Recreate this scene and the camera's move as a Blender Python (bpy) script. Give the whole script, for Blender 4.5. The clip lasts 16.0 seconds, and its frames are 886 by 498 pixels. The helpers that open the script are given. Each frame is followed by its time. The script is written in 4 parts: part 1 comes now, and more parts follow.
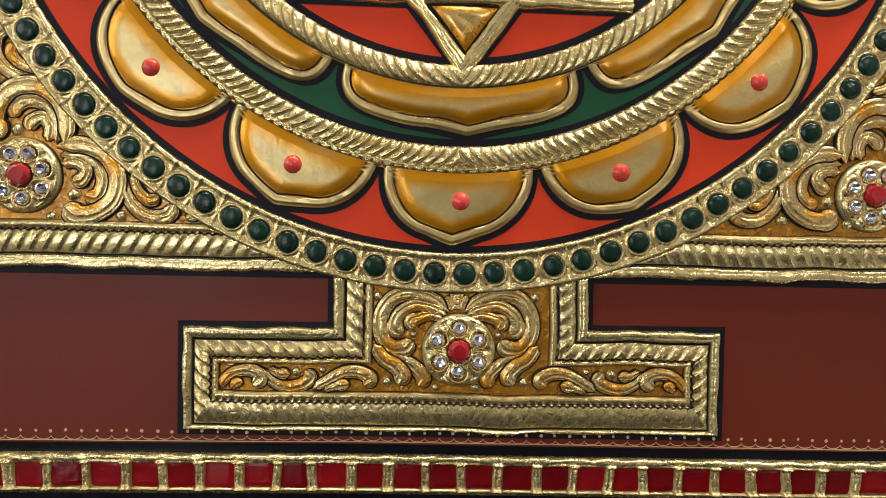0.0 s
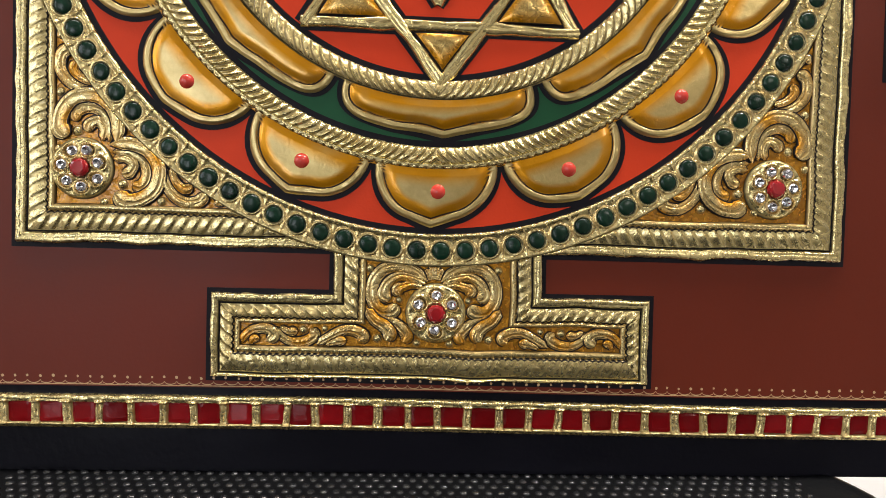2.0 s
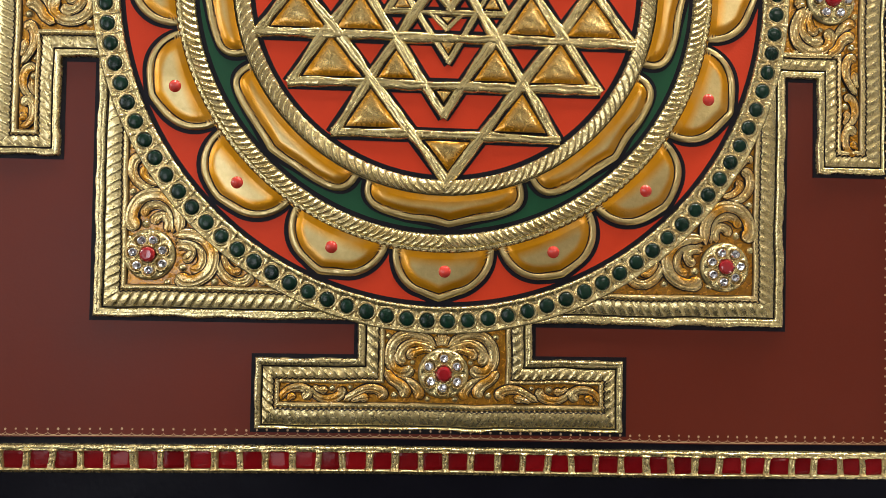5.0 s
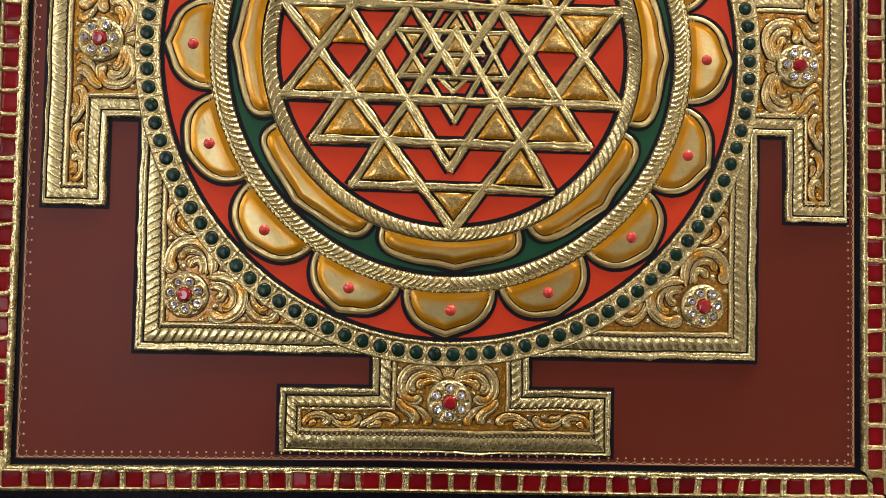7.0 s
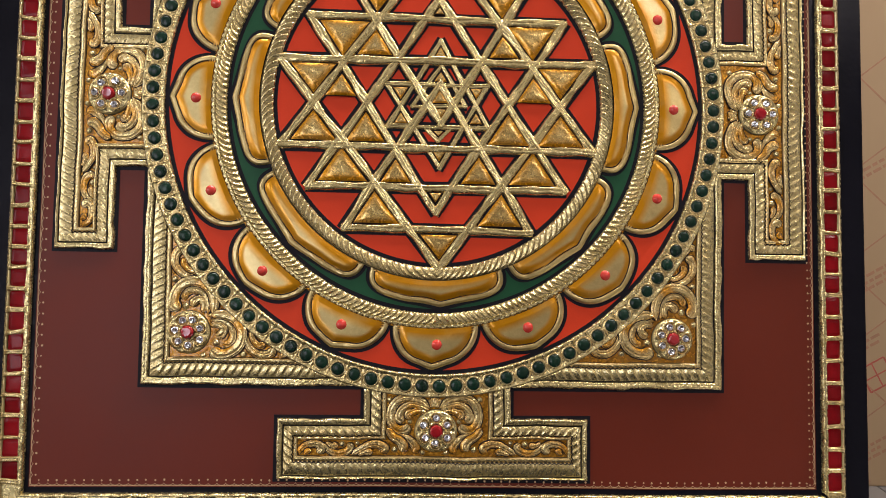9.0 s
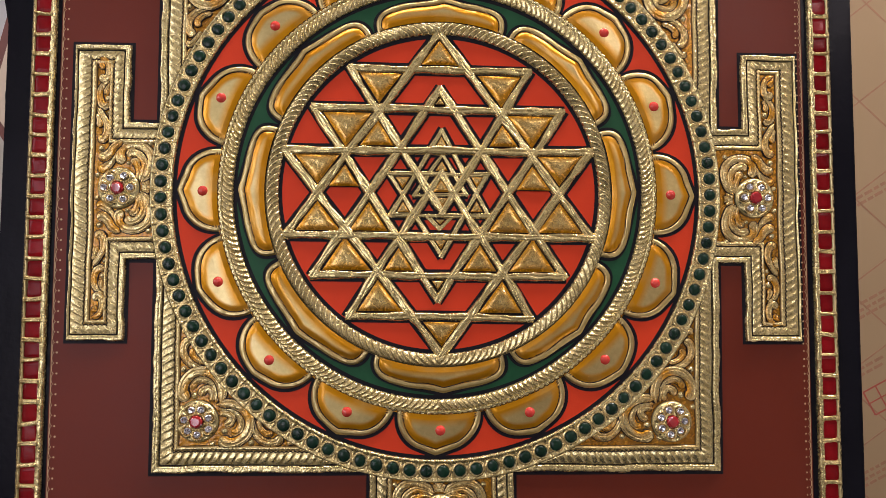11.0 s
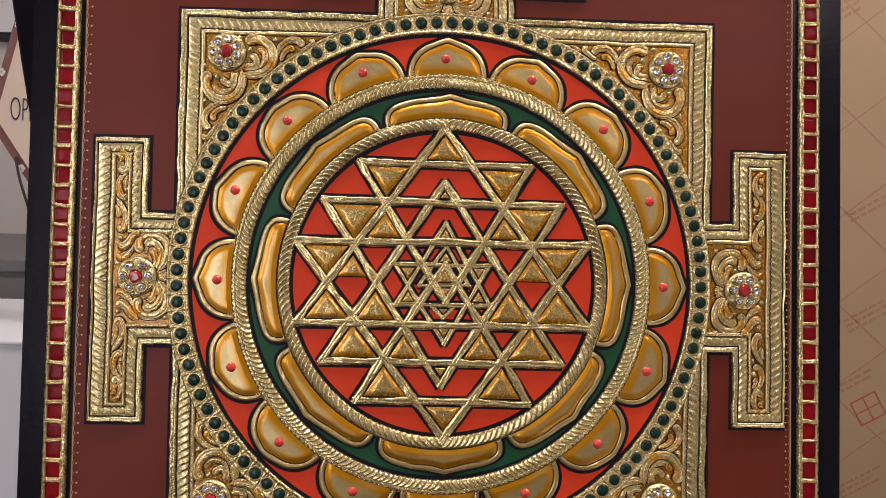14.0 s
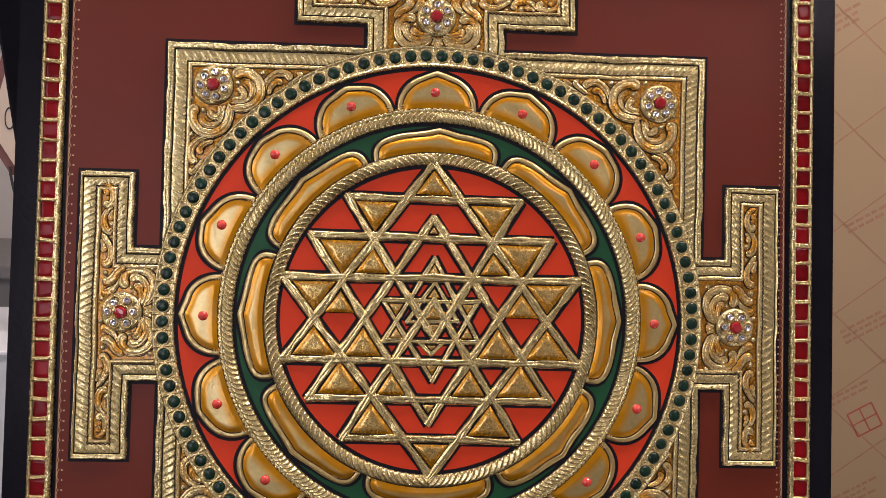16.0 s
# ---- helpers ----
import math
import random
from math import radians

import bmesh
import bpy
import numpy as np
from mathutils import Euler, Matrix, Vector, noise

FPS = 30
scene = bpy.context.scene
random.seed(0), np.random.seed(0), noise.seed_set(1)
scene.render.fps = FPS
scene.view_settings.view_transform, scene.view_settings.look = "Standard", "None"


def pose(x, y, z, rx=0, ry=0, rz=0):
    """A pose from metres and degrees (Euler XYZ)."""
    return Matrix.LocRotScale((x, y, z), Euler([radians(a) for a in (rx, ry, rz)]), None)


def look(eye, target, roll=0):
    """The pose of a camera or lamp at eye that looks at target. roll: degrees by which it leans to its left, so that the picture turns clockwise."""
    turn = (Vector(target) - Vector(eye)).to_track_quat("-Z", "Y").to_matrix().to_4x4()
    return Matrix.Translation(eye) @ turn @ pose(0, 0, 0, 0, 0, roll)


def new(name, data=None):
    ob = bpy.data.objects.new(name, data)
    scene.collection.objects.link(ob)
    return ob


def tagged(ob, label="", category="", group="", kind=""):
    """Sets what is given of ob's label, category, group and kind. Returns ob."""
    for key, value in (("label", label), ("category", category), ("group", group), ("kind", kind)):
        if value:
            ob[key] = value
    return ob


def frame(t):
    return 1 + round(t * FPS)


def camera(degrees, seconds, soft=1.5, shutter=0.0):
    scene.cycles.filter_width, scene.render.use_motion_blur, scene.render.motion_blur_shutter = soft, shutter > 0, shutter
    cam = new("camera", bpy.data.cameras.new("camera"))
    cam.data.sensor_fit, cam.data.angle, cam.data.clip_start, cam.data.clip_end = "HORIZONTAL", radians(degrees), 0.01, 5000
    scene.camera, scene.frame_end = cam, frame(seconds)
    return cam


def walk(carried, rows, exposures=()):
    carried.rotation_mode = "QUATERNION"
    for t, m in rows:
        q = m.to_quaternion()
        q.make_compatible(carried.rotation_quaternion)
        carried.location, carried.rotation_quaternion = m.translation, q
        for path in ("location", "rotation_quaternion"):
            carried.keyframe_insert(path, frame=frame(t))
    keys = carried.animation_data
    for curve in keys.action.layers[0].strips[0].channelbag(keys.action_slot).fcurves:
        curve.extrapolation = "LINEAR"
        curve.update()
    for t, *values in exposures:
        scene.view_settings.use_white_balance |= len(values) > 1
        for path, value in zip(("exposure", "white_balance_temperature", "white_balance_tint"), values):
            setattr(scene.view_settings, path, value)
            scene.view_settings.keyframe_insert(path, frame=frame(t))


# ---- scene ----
cam = camera(60.0, 16.0, 0.8)
# the picture leans back on a chair: PLANE carries the picture's own axes (x right, z up its face, -y out of it)
LEAN, SEAT = 10.0, 0.45
PLANE = pose(0, 0, SEAT + 0.2525 * math.cos(radians(LEAN)), -LEAN, 0, 0)
# seconds, eye and turn in the picture's axes
ROWS = [
    (0.0, -0.0132, -0.2502, -0.1462, 88.17, -1.03, -2.27),
    (0.5, -0.0116, -0.2660, -0.1442, 87.58, -1.16, -2.57),
    (1.0, -0.0093, -0.2806, -0.1495, 87.80, -1.19, -2.67),
    (1.5, -0.0079, -0.2961, -0.1520, 88.37, -1.28, -2.52),
    (2.0, -0.0091, -0.3072, -0.1530, 88.44, -1.36, -2.56),
    (2.5, -0.0106, -0.3194, -0.1530, 89.28, -0.97, -2.45),
    (3.0, -0.0123, -0.3264, -0.1501, 90.01, -0.84, -2.60),
    (3.5, -0.0140, -0.3346, -0.1447, 90.84, -0.89, -2.43),
    (4.0, -0.0153, -0.3450, -0.1441, 91.09, -0.85, -2.57),
    (6.5, -0.0180, -0.3991, -0.1248, 92.27, -1.03, -2.87),
    (7.0, -0.0221, -0.4091, -0.1221, 92.23, -1.08, -2.81),
    (7.5, -0.0183, -0.4228, -0.1171, 92.56, -1.00, -2.96),
    (8.0, -0.0180, -0.4289, -0.1195, 92.99, -0.98, -2.96),
    (8.5, -0.0189, -0.4355, -0.1169, 93.23, -0.94, -3.14),
    (11.0, -0.0189, -0.4512, -0.0625, 93.68, -0.19, -2.85),
    (11.5, -0.0198, -0.4577, -0.0489, 93.54, -0.48, -2.92),
    (12.0, -0.0209, -0.4638, -0.0408, 93.67, -0.66, -2.99),
    (12.5, -0.0280, -0.4664, -0.0281, 92.92, -0.87, -2.88),
    (13.0, -0.0275, -0.4622, -0.0188, 92.00, -1.06, -2.89),
    (13.5, -0.0232, -0.4677, -0.0041, 91.75, -1.09, -3.01),
    (14.0, -0.0249, -0.4759, 0.0057, 91.83, -1.08, -3.13),
    (14.5, -0.0224, -0.4843, 0.0104, 91.95, -1.14, -3.14),
    (15.0, -0.0266, -0.4851, 0.0161, 91.79, -1.22, -3.16),
    (15.5, -0.0255, -0.4785, 0.0198, 91.81, -1.21, -3.01),
    (16.0, -0.0185, -0.4723, 0.0292, 91.68, -1.32, -3.17),
]
walk(cam, [(t, PLANE @ pose(x, y, z, rx, ry, rz)) for t, x, y, z, rx, ry, rz in ROWS], ((0.0, 0.03, 6480, 14), (4.0, 0.0, 6470, 14), (8.0, -0.08, 6470, 20), (16.0, -0.16, 6470, 29)))

# ---------------------------------------------------------------- light
world = bpy.data.worlds.new("room_air")
scene.world = world
world.use_nodes = True
wn = world.node_tree.nodes
sky = wn.new("ShaderNodeTexSky")
sky.sky_type, sky.sun_disc, sky.sun_elevation, sky.sun_rotation = "NISHITA", False, radians(40), radians(250)
wn["Background"].inputs["Strength"].default_value = 0.1
world.node_tree.links.new(sky.outputs[0], wn["Background"].inputs["Color"])


def area_lamp(name, m, sx, sy, watts, colour):
    data = bpy.data.lights.new(name, "AREA")
    data.shape, data.size, data.size_y, data.energy, data.color = "RECTANGLE", sx, sy, watts, colour
    ob = new(name, data)
    ob.matrix_world = m
    return ob


area_lamp("ceiling_light_glow", look((-0.25, -0.1, 2.57), (-0.25, -0.1, 0)), 1.2, 0.16, 20, (1.0, 0.93, 0.82))
area_lamp("ceiling_light_glow", look((1.3, 0.1, 2.57), (1.3, 0.1, 0)), 1.2, 0.16, 50, (1.0, 0.94, 0.84))
# unseen third lamp, added for the sheen on the picture's upper right
area_lamp("ceiling_light_glow", look((1.5, -2.7, 2.57), (1.5, -2.7, 0)), 1.2, 0.16, 21, (1.0, 0.93, 0.84))
area_lamp("window_daylight", look((-1.93, -1.3, 1.45), (1.0, -1.3, 1.0)), 1.3, 1.1, 13.5, (0.92, 0.96, 1.0))
area_lamp("window_daylight", look((-1.4, -4.13, 1.45), (-1.2, 0, 1.2)), 1.0, 1.8, 22, (0.94, 0.97, 1.0))


# ---------------------------------------------------------------- materials
def material(name, colour, rough=0.5, metal=0.0, vary=0.15, scale=40.0, bump=0.1, fine=400.0, coat=0.0, spec=0.5, random_object=0.0):
    """A surface with colour blotches at one scale and fine grain at another."""
    m = bpy.data.materials.new(name)
    m.use_nodes = True
    n, l = m.node_tree.nodes, m.node_tree.links
    b = n["Principled BSDF"]
    b.inputs["Roughness"].default_value, b.inputs["Metallic"].default_value = rough, metal
    b.inputs["Coat Weight"].default_value, b.inputs["Coat Roughness"].default_value = coat, 0.08
    b.inputs["Specular IOR Level"].default_value = spec
    tc = n.new("ShaderNodeTexCoord")
    big, small = n.new("ShaderNodeTexNoise"), n.new("ShaderNodeTexNoise")
    big.inputs["Scale"].default_value, small.inputs["Scale"].default_value = scale, fine
    big.inputs["Detail"].default_value = 5.0
    for t in (big, small):
        l.new(tc.outputs["Object"], t.inputs["Vector"])
    mix = n.new("ShaderNodeMix")
    mix.data_type, mix.blend_type = "RGBA", "MIX"
    mix.inputs["A"].default_value = (*[c * (1 - vary) for c in colour], 1)
    mix.inputs["B"].default_value = (*[min(1, c * (1 + vary)) for c in colour], 1)
    l.new(big.outputs["Fac"], mix.inputs["Factor"])
    out = mix.outputs["Result"]
    if random_object:
        info, mul = n.new("ShaderNodeObjectInfo"), n.new("ShaderNodeMapRange")
        mul.inputs["To Min"].default_value, mul.inputs["To Max"].default_value = 1 - random_object, 1 + random_object
        l.new(info.outputs["Random"], mul.inputs["Value"])
        hsv = n.new("ShaderNodeHueSaturation")
        l.new(mul.outputs[0], hsv.inputs["Value"])
        l.new(out, hsv.inputs["Color"])
        out = hsv.outputs["Color"]
    l.new(out, b.inputs["Base Color"])
    rr = n.new("ShaderNodeMapRange")
    rr.inputs["To Min"].default_value, rr.inputs["To Max"].default_value = max(0.02, rough * 0.75), min(1, rough * 1.25)
    l.new(big.outputs["Fac"], rr.inputs["Value"])
    l.new(rr.outputs[0], b.inputs["Roughness"])
    if bump:
        bp = n.new("ShaderNodeBump")
        bp.inputs["Strength"].default_value, bp.inputs["Distance"].default_value = bump, 0.0006
        l.new(small.outputs["Fac"], bp.inputs["Height"])
        l.new(bp.outputs[0], b.inputs["Normal"])
    return m


def foil(name, metal=0.90, rough=(0.26, 0.46), tones=((0.55, 0.43, 0.155), (0.92, 0.78, 0.39)), crinkle=1.5, sand=0.13, varnished=0.65, shine=0.1):
    """Gold foil; the mesh's layers say where the pen lines, the painted groove shade and the amber varnish are."""
    m = bpy.data.materials.new(name)
    m.use_nodes = True
    n, l = m.node_tree.nodes, m.node_tree.links
    b = n["Principled BSDF"]
    pen, warm, tc = n.new("ShaderNodeAttribute"), n.new("ShaderNodeAttribute"), n.new("ShaderNodeTexCoord")
    pen.attribute_name, warm.attribute_name = "ink_shade", "amber"
    blot, grain, crease = n.new("ShaderNodeTexNoise"), n.new("ShaderNodeTexNoise"), n.new("ShaderNodeTexNoise")
    for t, s, d in ((blot, 60.0, 4.0), (grain, 1000.0, 6.0), (crease, 330.0, 8.0)):
        t.inputs["Scale"].default_value, t.inputs["Detail"].default_value = s, d
        l.new(tc.outputs["Object"], t.inputs["Vector"])
    crease.inputs["Distortion"].default_value = 0.8
    gold = n.new("ShaderNodeMix")
    gold.data_type = "RGBA"
    gold.inputs["A"].default_value, gold.inputs["B"].default_value = (*tones[0], 1), (*tones[1], 1)
    tone = n.new("ShaderNodeMath")
    tone.operation, tone.use_clamp = "MULTIPLY_ADD", True
    tone.inputs[1].default_value = 0.55
    speck = n.new("ShaderNodeTexNoise")
    speck.inputs["Scale"].default_value, speck.inputs["Detail"].default_value, speck.inputs["Roughness"].default_value = 420.0, 6.0, 0.65
    l.new(tc.outputs["Object"], speck.inputs["Vector"])
    shift = n.new("ShaderNodeMapRange")
    shift.inputs["From Min"].default_value, shift.inputs["From Max"].default_value = 0.3, 0.7
    shift.inputs["To Min"].default_value, shift.inputs["To Max"].default_value = -0.05, 0.5
    l.new(speck.outputs["Fac"], shift.inputs["Value"])
    l.new(blot.outputs["Fac"], tone.inputs[0])
    l.new(shift.outputs[0], tone.inputs[2])
    l.new(tone.outputs[0], gold.inputs["Factor"])
    # varnish pools unevenly
    am, amb = n.new("ShaderNodeMath"), n.new("ShaderNodeMath")
    am.operation, amb.operation = "MULTIPLY_ADD", "MULTIPLY"
    am.use_clamp = amb.use_clamp = True
    am.inputs[1].default_value, am.inputs[2].default_value = 1.3, 0.35
    l.new(blot.outputs["Fac"], am.inputs[0])
    l.new(am.outputs[0], amb.inputs[0])
    l.new(warm.outputs["Fac"], amb.inputs[1])
    amber = n.new("ShaderNodeMix")
    amber.data_type = "RGBA"
    amber.inputs["B"].default_value = (0.68, 0.29, 0.002, 1)
    l.new(amb.outputs[0], amber.inputs["Factor"])
    l.new(gold.outputs["Result"], amber.inputs["A"])
    ink_shade = n.new("ShaderNodeMix")
    ink_shade.data_type = "RGBA"
    ink_shade.inputs["B"].default_value = (0.012, 0.009, 0.008, 1)
    l.new(pen.outputs["Fac"], ink_shade.inputs["Factor"])
    l.new(amber.outputs["Result"], ink_shade.inputs["A"])
    l.new(ink_shade.outputs["Result"], b.inputs["Base Color"])
    met = n.new("ShaderNodeMath")
    met.operation, met.use_clamp = "MULTIPLY_ADD", True
    met.inputs[1].default_value, met.inputs[2].default_value = -1.0, metal
    l.new(pen.outputs["Fac"], met.inputs[0])
    met2 = n.new("ShaderNodeMath")
    met2.operation, met2.use_clamp = "MULTIPLY_ADD", True
    met2.inputs[1].default_value = -0.25
    l.new(amb.outputs[0], met2.inputs[0])
    l.new(met.outputs[0], met2.inputs[2])
    l.new(met2.outputs[0], b.inputs["Metallic"])
    ro = n.new("ShaderNodeMapRange")
    ro.inputs["To Min"].default_value, ro.inputs["To Max"].default_value = rough
    l.new(crease.outputs["Fac"], ro.inputs["Value"])
    rk = n.new("ShaderNodeMath")
    rk.operation, rk.use_clamp = "MULTIPLY_ADD", True
    rk.inputs[1].default_value = 0.3
    l.new(pen.outputs["Fac"], rk.inputs[0])
    l.new(ro.outputs[0], rk.inputs[2])
    l.new(rk.outputs[0], b.inputs["Roughness"])
    b.inputs["Specular IOR Level"].default_value = 0.2
    b1, b2 = n.new("ShaderNodeBump"), n.new("ShaderNodeBump")
    crease.noise_type = "RIDGED_MULTIFRACTAL"
    b1.inputs["Strength"].default_value, b1.inputs["Distance"].default_value = 0.26 * crinkle, 0.0006
    b2.inputs["Strength"].default_value, b2.inputs["Distance"].default_value = sand, 0.0005
    l.new(crease.outputs["Fac"], b1.inputs["Height"])
    both = n.new("ShaderNodeMath")
    grain.inputs["Roughness"].default_value = 0.7
    l.new(grain.outputs["Fac"], both.inputs[0])
    l.new(speck.outputs["Fac"], both.inputs[1])
    l.new(both.outputs[0], b2.inputs["Height"])
    l.new(b1.outputs[0], b2.inputs["Normal"])
    l.new(b2.outputs[0], b.inputs["Normal"])
    # thin clear varnish over the leaf
    b.inputs["Coat Roughness"].default_value, b.inputs["Coat IOR"].default_value = shine, 1.6
    varnish = n.new("ShaderNodeMath")
    varnish.operation, varnish.use_clamp = "MULTIPLY_ADD", True
    varnish.inputs[1].default_value, varnish.inputs[2].default_value = -varnished, varnished
    l.new(pen.outputs["Fac"], varnish.inputs[0])
    l.new(varnish.outputs[0], b.inputs["Coat Weight"])
    l.new(b1.outputs[0], b.inputs["Coat Normal"])
    return m


GOLD = foil("gold_foil")
DULL_GOLD = foil("dull_gold_leaf", 0.92, (0.32, 0.42), ((0.54, 0.405, 0.15), (0.73, 0.57, 0.25)), 0.45, 0.10, 0.35, 0.16)
AMBER_GOLD = foil("varnished_gold_leaf", 0.88, (0.26, 0.40), ((0.62, 0.44, 0.14), (0.84, 0.64, 0.26)), 0.45, 0.08, 0.5, 0.14)
BAR_GOLD = foil("folded_gold_foil", 0.88, (0.22, 0.40), ((0.60, 0.465, 0.165), (0.93, 0.785, 0.39)), crinkle=1.0, sand=0.08, varnished=0.5)
GROUND_GOLD = foil("amber_varnished_gold", 0.65, (0.26, 0.44), ((0.26, 0.075, 0.002), (0.78, 0.38, 0.03)), 2.4, 0.3, 0.5, 0.10)
RED = material("vermilion_paint", (0.76, 0.060, 0.017), 0.45, vary=0.07, scale=25, bump=0.12, fine=900, spec=0.16)
GREEN = material("green_paint", (0.008, 0.085, 0.032), 0.45, vary=0.15, scale=30, spec=0.25)
MAROON = material("maroon_paint", (0.150, 0.021, 0.008), 0.42, vary=0.16, scale=14, bump=0.06, fine=700, spec=0.27)
INK = material("black_line_paint", (0.010, 0.009, 0.013), 0.5, vary=0.2, scale=60, spec=0.15)
LACQUER = material("black_lacquer", (0.007, 0.007, 0.011), 0.22, vary=0.4, scale=18, bump=0.22, fine=260, spec=0.11)
# paler than the lacquer: the highlight along the board's edges, put into colour
RIM_GLINT = material("lacquer_rim_glint", (0.16, 0.16, 0.17), 0.2, vary=0.5, scale=60, bump=0.6, fine=300, coat=1.0, spec=0.5)
CREAM_PAINT = material("pale_gold_paint", (0.62, 0.42, 0.22), 0.45, vary=0.2, scale=200)
CORAL = material("coral_enamel", (0.72, 0.055, 0.035), 0.22, vary=0.08, scale=300, bump=0.05, coat=0.5, random_object=0.1)
EMERALD = material("green_glass_stone", (0.004, 0.026, 0.013), 0.24, vary=0.6, scale=300, bump=0.12, fine=700, spec=0.35, random_object=0.3)
RUBY = material("red_foiled_stone", (0.22, 0.004, 0.006), 0.16, vary=0.65, scale=110, bump=0.2, fine=300, coat=0.0, spec=0.18, random_object=0.3)
RUBY_CUT = material("red_cut_stone", (0.38, 0.008, 0.014), 0.07, vary=0.3, scale=400, bump=0.0, coat=1.0)
STRASS = material("clear_cut_stone", (0.85, 0.85, 0.88), 0.03, metal=0.95, vary=0.03, scale=900, bump=0.0)
PLASTIC = material("black_seat_plastic", (0.005, 0.0055, 0.0065), 0.36, vary=0.3, scale=30, bump=0.25, fine=500, spec=0.25)
BACK = material("black_backrest_plastic", (0.006, 0.006, 0.008), 0.3, vary=0.3, scale=30, bump=0.2, fine=500, spec=0.02)
STUD = material("glossy_stud_plastic", (0.014, 0.015, 0.017), 0.2, vary=0.3, scale=300, bump=0.2, fine=900, spec=0.7)
WALL = material("wall_paint", (0.66, 0.63, 0.58), 0.8, vary=0.05, scale=2.0, bump=0.15, fine=120)
# tones of unseen walls, picked to dim or lift what the picture mirrors
WALL_DARK = material("unseen_wall_brown", (0.15, 0.125, 0.10), 0.75, vary=0.08, scale=2.0, bump=0.15, fine=120)
WALL_GREY = material("unseen_wall_grey", (0.42, 0.43, 0.46), 0.75, vary=0.08, scale=2.0, bump=0.15, fine=120)
CEILING = material("ceiling_paint", (0.78, 0.77, 0.74), 0.85, vary=0.04, scale=2.0, bump=0.1, fine=90)
# tile kept dark so that the lower gold mirrors less light
FLOOR = material("grey_floor_tile", (0.17, 0.165, 0.155), 0.35, vary=0.06, scale=4.0, bump=0.05, fine=60)
GROUT = material("tile_grout", (0.12, 0.115, 0.11), 0.9, vary=0.1, scale=20)
CABINET = material("white_cabinet_paint", (0.62, 0.66, 0.66), 0.45, vary=0.05, scale=6, bump=0.08, fine=90)
CABINET_TOP = material("white_cabinet_top", (0.78, 0.80, 0.82), 0.4, vary=0.04, scale=8, bump=0.05, fine=120)
KRAFT = material("brown_wrapped_sheet", (0.335, 0.235, 0.13), 0.5, vary=0.05, scale=3.0, bump=0.06, fine=60)
PRINT = material("red_print", (0.31, 0.165, 0.095), 0.6, vary=0.3, scale=60)
PRINT_STRONG = material("red_print_strong", (0.36, 0.075, 0.05), 0.6, vary=0.3, scale=60)
SIGN_FACE = material("cream_sign_face", (0.62, 0.50, 0.38), 0.5, vary=0.08, scale=12)
SIGN_EDGE = material("brown_sign_border", (0.17, 0.06, 0.045), 0.5, vary=0.2, scale=30)
SIGN_WHITE = material("white_sign_motif", (0.7, 0.66, 0.6), 0.5)
WOOD = material("orange_brown_wood", (0.36, 0.19, 0.075), 0.45, vary=0.25, scale=14, bump=0.2, fine=150)
DARK = material("dark_grey_box", (0.16, 0.155, 0.15), 0.5, vary=0.2, scale=10)
CABLE = material("black_cable_rubber", (0.012, 0.012, 0.012), 0.45)
TRIM = material("white_trim", (0.75, 0.75, 0.73), 0.5, vary=0.04, scale=5)
glow = bpy.data.materials.new("lamp_diffuser")
glow.use_nodes = True
glow.node_tree.nodes["Principled BSDF"].inputs["Emission Color"].default_value = (1.0, 0.95, 0.86, 1)
glow.node_tree.nodes["Principled BSDF"].inputs["Emission Strength"].default_value = 4.0


# ---------------------------------------------------------------- mesh helpers
MM = 0.001
rng = np.random.default_rng(7)


def smooth(mesh):
    mesh.polygons.foreach_set("use_smooth", np.ones(len(mesh.polygons), bool))


def link(name, mesh, mat, parent=None, label=""):
    if mat and not mesh.materials:
        mesh.materials.append(mat)
    ob = new(name, mesh)
    if parent:
        ob.parent = parent
    if label:
        tagged(ob, label)
    return ob


def part(name, bm, mat, parent=None, label="", soft=False):
    mesh = bpy.data.meshes.new(name)
    bm.to_mesh(mesh)
    bm.free()
    if soft:
        smooth(mesh)
    return link(name, mesh, mat, parent, label)


def crumple(h, size):
    """Small dents of hand-pressed foil."""
    a = rng.normal(0, 1, h.shape)
    for _ in range(2):
        a = (a + np.roll(a, 1, 0) + np.roll(a, -1, 0)) / 3
        if h.shape[1] > 3:
            a[:, 1:-1] = (a[:, 1:-1] + a[:, 2:] + a[:, :-2]) / 3
    return h + size * a * np.clip((h - 1.0) / 0.6, 0, 1)


def sheet_data(x, z, h, paint=None, wrap=False, dents=0.2):
    """Vertices, faces and paint of a grid (rows along, columns across); x, z and height h in mm; faces look out of the picture (-y)."""
    n, m = x.shape
    if paint is not None:
        h = crumple(h, dents)
    v = np.stack([x, -h, z], -1).reshape(-1, 3) * MM
    i = np.arange(n if wrap else n - 1)[:, None]
    j = np.arange(m - 1)[None, :]
    a, b = i * m + j, ((i + 1) % n) * m + j
    f = np.stack(np.broadcast_arrays(a, b, b + 1, a + 1), -1).reshape(-1, 4)
    # winding: the sign of the area in x, z tells where the faces look
    p = v[f]
    e1, e2 = p[:, 1] - p[:, 0], p[:, 3] - p[:, 0]
    if np.sum(e1[:, 0] * e2[:, 2] - e1[:, 2] * e2[:, 0]) < 0:
        f = f[:, ::-1]
    c = np.zeros((n, m, 3)) if paint is None else paint
    return v, f, c.reshape(-1, 3)


